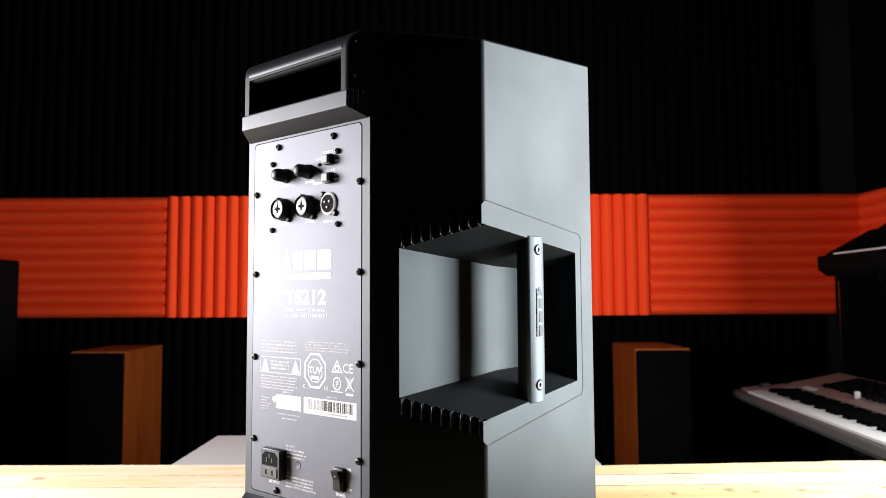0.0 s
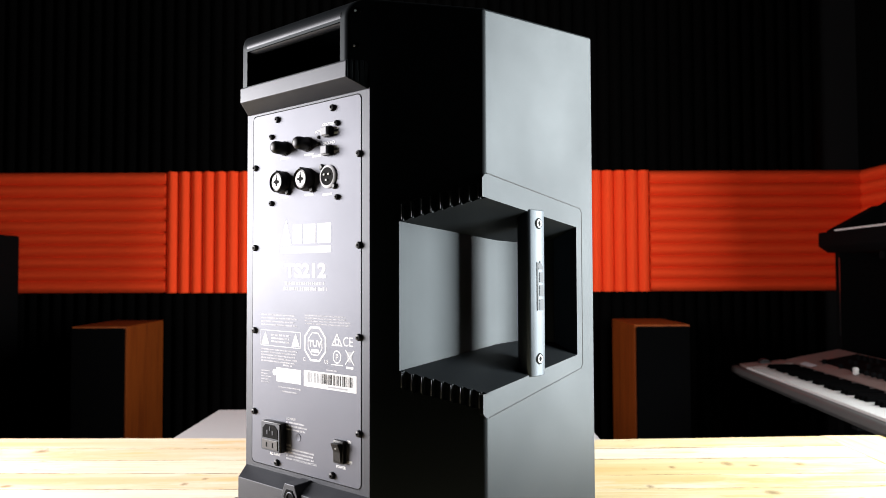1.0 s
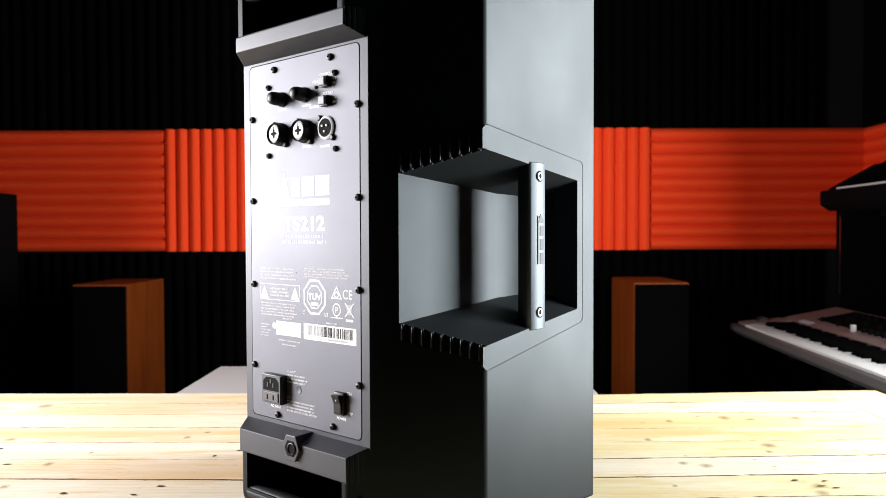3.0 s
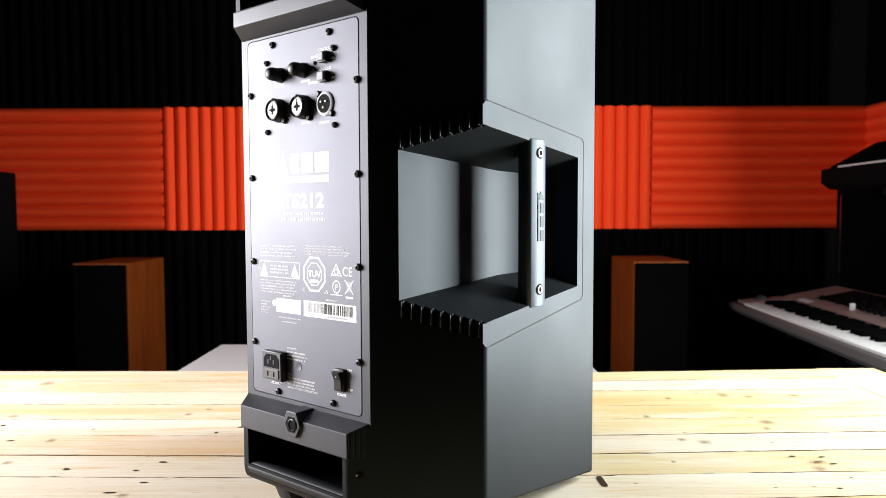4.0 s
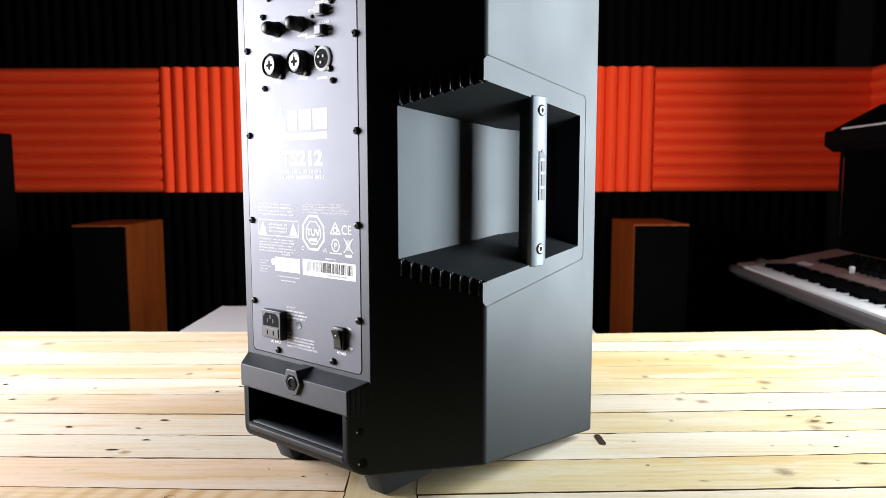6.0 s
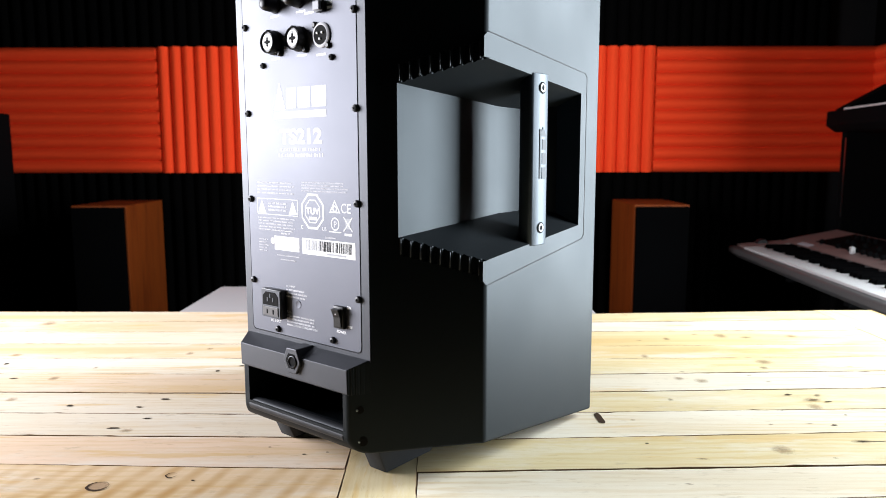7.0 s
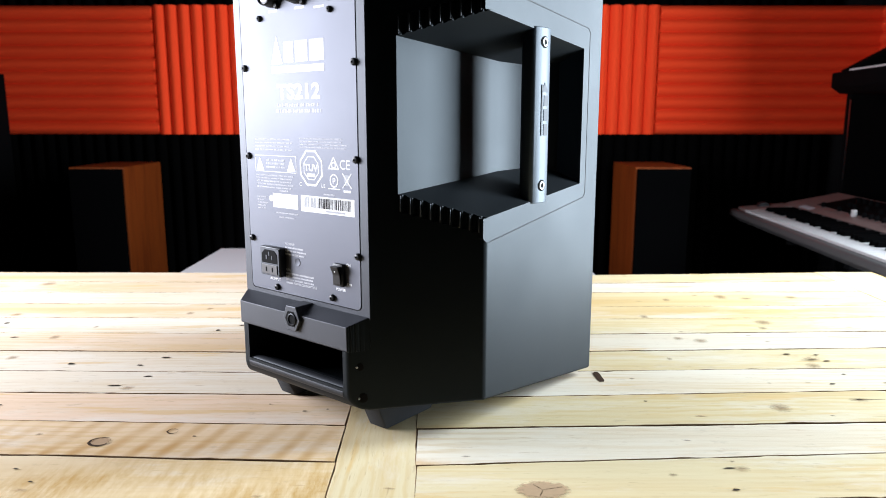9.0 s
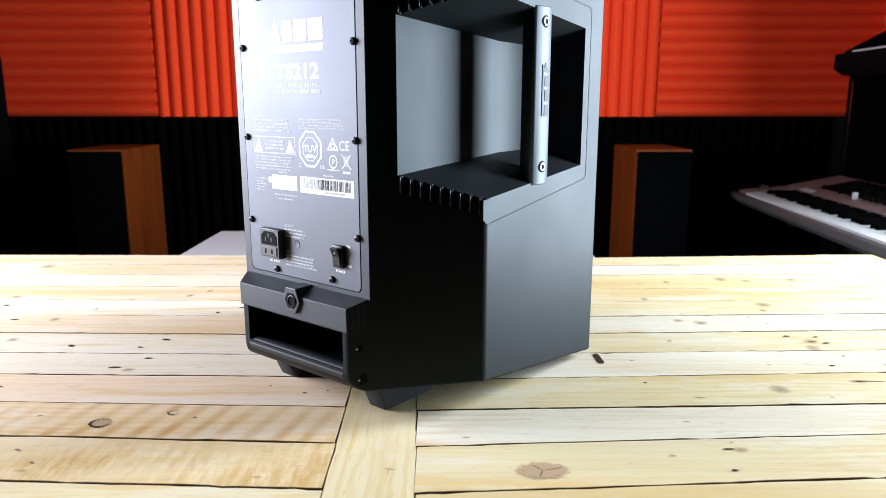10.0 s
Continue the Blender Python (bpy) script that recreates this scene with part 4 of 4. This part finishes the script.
# feet
for side in (-1, 1):
    x0, x1 = sorted((side * 0.056, side * 0.079))
    part("rear_foot", prism([(-0.150, 0.0535), (-0.1330, 0.0152), (-0.0660, 0.0152), (-0.045, 0.0500)], 0, x0, x1, 0.002), RUBBER, speaker, "black rubber foot", 40)
    x0, x1 = sorted((side * 0.085, side * 0.125))
    part("front_foot", prism([(0.060, 0.0350), (0.066, 0.0152), (0.105, 0.0152), (0.110, 0.0300)], 0, x0, x1, 0.002), RUBBER, speaker, "black rubber foot", 40)

# ---- behind the table ----
def tower(x0, x1, label):
    """A tall hi-fi loudspeaker with wooden sides and a black cloth front."""
    ob = thing("tower_loudspeaker", label, "loudspeaker", pose((x0 + x1) / 2, 1.67, 0), "pair of tower loudspeakers")
    w = (x1 - x0) / 2
    part("cabinet", block(-w, w, -0.14, 0.165, 0.025, 0.905, 0.003), VENEER, ob, "cherry wood veneer cabinet")
    part("grille", block(-w + 0.004, w - 0.004, -0.153, -0.1405, 0.05, 0.899, 0.004), CLOTH, ob, "black cloth grille")
    part("plinth", block(-w - 0.012, w + 0.012, -0.15, 0.175, 0.0, 0.0248, 0.003), BLACK, ob, "black plinth")
    return ob


tower(-1.185, -1.003, "tall black-fronted tower loudspeaker with cherry wood sides")
tower(0.665, 0.848, "tall black-fronted tower loudspeaker with cherry wood sides")

desk = thing("white_desk", "low white laminate desk standing behind the plank table", "desk", pose(0, 0, 0))
part("desktop", block(-0.555, 0.375, 0.66, 1.07, 0.700, 0.720, 0.003), WHITE_LAMINATE, desk, "white laminate top")
for x in (-0.53, 0.335):
    part("side_panel", block(x, x + 0.018, 0.68, 1.05, 0, 0.6995, 0.001), WHITE_LAMINATE, desk)

rack = thing("equipment_cabinet", "tall black equipment cabinet standing against the foam wall", "cabinet", pose(-1.712, 1.77, 0))
part("carcass", block(-0.14, 0.14, -0.10, 0.115, 0, 1.222, 0.006), MATT_BLACK, rack)
part("door", block(-0.13, 0.13, -0.112, -0.1005, 0.03, 1.20, 0.003), CLOTH, rack, "matt black door")
board_up = thing("black_panel", "tall matt black panel with a thin metal edge by the keyboards", "panel", pose(1.44, 1.70, 0))
part("sheet", block(0.0, 0.17, 0.0, 0.03, 0.0, 1.175, 0.003), MATT_BLACK, board_up)
part("edge_strip", block(-0.0020, -0.0002, -0.002, 0.002, 0.85, 1.125), STEEL, board_up, "thin bright metal edge")
part("base_foot", block(0.02, 0.15, -0.10, 0.12, 0.0, 0.012, 0.002), MATT_BLACK, board_up)


def keyboard(name, label, m, length, body, metal, keys_from, deep, raised, lip=0.055, drop=0.0):
    """A synthesizer: x runs along the keys, y to the rear."""
    ob = thing(name, label, "keyboard", m)
    part("body", prism([(0.03, -drop), (0.0, 0.021 - drop), (0.0, 0.036), (0.006, 0.040), (0.022, 0.041), (0.024, 0.030), (0.172, 0.030), (0.174, lip), (0.200, lip + 0.007), (deep - 0.02, raised), (deep, raised - 0.012), (deep, -drop)], 0, 0.0, length, 0.002), body, ob, "", 30)
    part("cheek", prism([(0.028, 0.030), (0.028, 0.047), (0.175, lip + 0.003), (0.175, 0.030)], 0, 0.001, keys_from - 0.002, 0.001), metal, ob, "end block beside the keys")
    white, black = None, None
    n = int((length - 0.02 - keys_from) / 0.0236)
    for i in range(n):
        x = keys_from + 0.0236 * i
        if white is None:
            white = part("white_key", block(0, 0.0228, 0.020, 0.171, 0.034, 0.0475, 0.0012, 1), KEY_WHITE, ob)
            white.matrix_basis = pose(x, 0, 0)
        else:
            copy_thing(white, pose(x, 0, 0))
        if i % 7 in (0, 1, 3, 4, 5):
            at = x + 0.0236 - 0.006
            if black is None:
                black = part("black_key", prism([(0.078, 0.047), (0.083, 0.0590), (0.171, 0.0600), (0.171, 0.047)], 0, 0, 0.0115, 0.0012, 1), CLOTH, ob, "black key")
                black.matrix_basis = pose(at, 0, 0)
            else:
                copy_thing(black, pose(at, 0, 0))
    return ob


synth = keyboard("synthesizer", "silver-grey synthesizer with white keys and knobs on its panel", pose(1.036, 1.665, 0.713, 0, 0, -94.0), 1.02, GREY_METAL, SYNTH_METAL, 0.095, 0.38, 0.098, 0.058)
panel = prism([(0.176, 0.0600), (0.202, 0.0680), (0.355, 0.0985), (0.355, 0.0940), (0.180, 0.0560)], 0, 0.012, 1.008)
part("control_panel", panel, SYNTH_METAL, synth, "brown-grey control panel")
part("control_field", prism([(0.226, 0.0723), (0.348, 0.0966), (0.348, 0.0980), (0.226, 0.0737)], 0, 0.15, 1.00), MATT_BLACK, synth, "black field round the knobs")
part("display", prism([(0.182, 0.0600), (0.200, 0.0660), (0.200, 0.0685), (0.182, 0.0630)], 0, 0.12, 0.20), GREY_INK, synth, "small pale display")
rnd = random.Random(5)
knob = None
for i in range(22):
    for row in range(3):
        if rnd.random() < 0.72:
            y = 0.225 + 0.045 * row
            m = pose(0.20 + 0.036 * i + rnd.uniform(-0.003, 0.003), y, 0.0685 + (y - 0.202) * 0.199, 11, 0, 0)
            if knob is None:
                knob = part("panel_knob", turned([(0, 0), (0.0075, 0), (0.0065, 0.012), (0.005, 0.0135), (0, 0.0135)], None, 12), MATT_BLACK, synth, "black panel knob", 40)
                knob.matrix_basis = m
            else:
                copy_thing(knob, m)
for x in (0.42, 0.62, 0.66):
    part("slider_cap", block(x - 0.006, x + 0.006, 0.205, 0.218, 0.069, 0.090, 0.002), KEY_WHITE, synth, "white slider cap")
for x in (0.022, 0.040):
    wheel = part("pitch_wheel", turned([(0, -0.005), (0.020, -0.005), (0.022, 0), (0.020, 0.005), (0, 0.005)], pose(x, 0.10, 0.046, 0, 90, 0), 20), BLACK, synth, "black pitch wheel", 40)
keyboard("upper_keyboard", "black keyboard with white keys on the upper tier", pose(1.305, 1.585, 1.168, 0, 0, -94.0), 0.70, MATT_BLACK, MATT_BLACK, 0.070, 0.30, 0.185, 0.125, 0.028)

stand = thing("keyboard_stand", "black two-tier steel keyboard stand carrying both keyboards", "keyboard stand")
turnm = Matrix.Rotation(radians(-94), 4, "Z")
for x in (0.30, 0.66):
    p = Vector((1.036, 1.665, 0)) + (turnm @ Vector((x, 0.30, 0)))
    part("column", block(p.x - 0.02, p.x + 0.02, p.y - 0.02, p.y + 0.02, 0.0, 0.711, 0.004), MATT_BLACK, stand)
    q = Vector((1.305, 1.585, 0)) + (turnm @ Vector((x - 0.06, 0.27, 0)))
    part("upper_column", block(q.x - 0.015, q.x + 0.015, q.y - 0.02, q.y + 0.02, 0.0, 1.1392, 0.004), MATT_BLACK, stand)
    part("arm", block(p.x - 0.24, p.x + 0.06, p.y - 0.045, p.y - 0.0205, 0.687, 0.7124, 0.003), MATT_BLACK, stand)
    part("upper_arm", block(q.x - 0.22, q.x + 0.03, q.y - 0.045, q.y - 0.0205, 1.115, 1.1392, 0.003), MATT_BLACK, stand)
    part("base_bar", block(p.x - 0.22, q.x + 0.03, p.y - 0.046, p.y - 0.0205, 0.0, 0.03, 0.004), MATT_BLACK, stand)
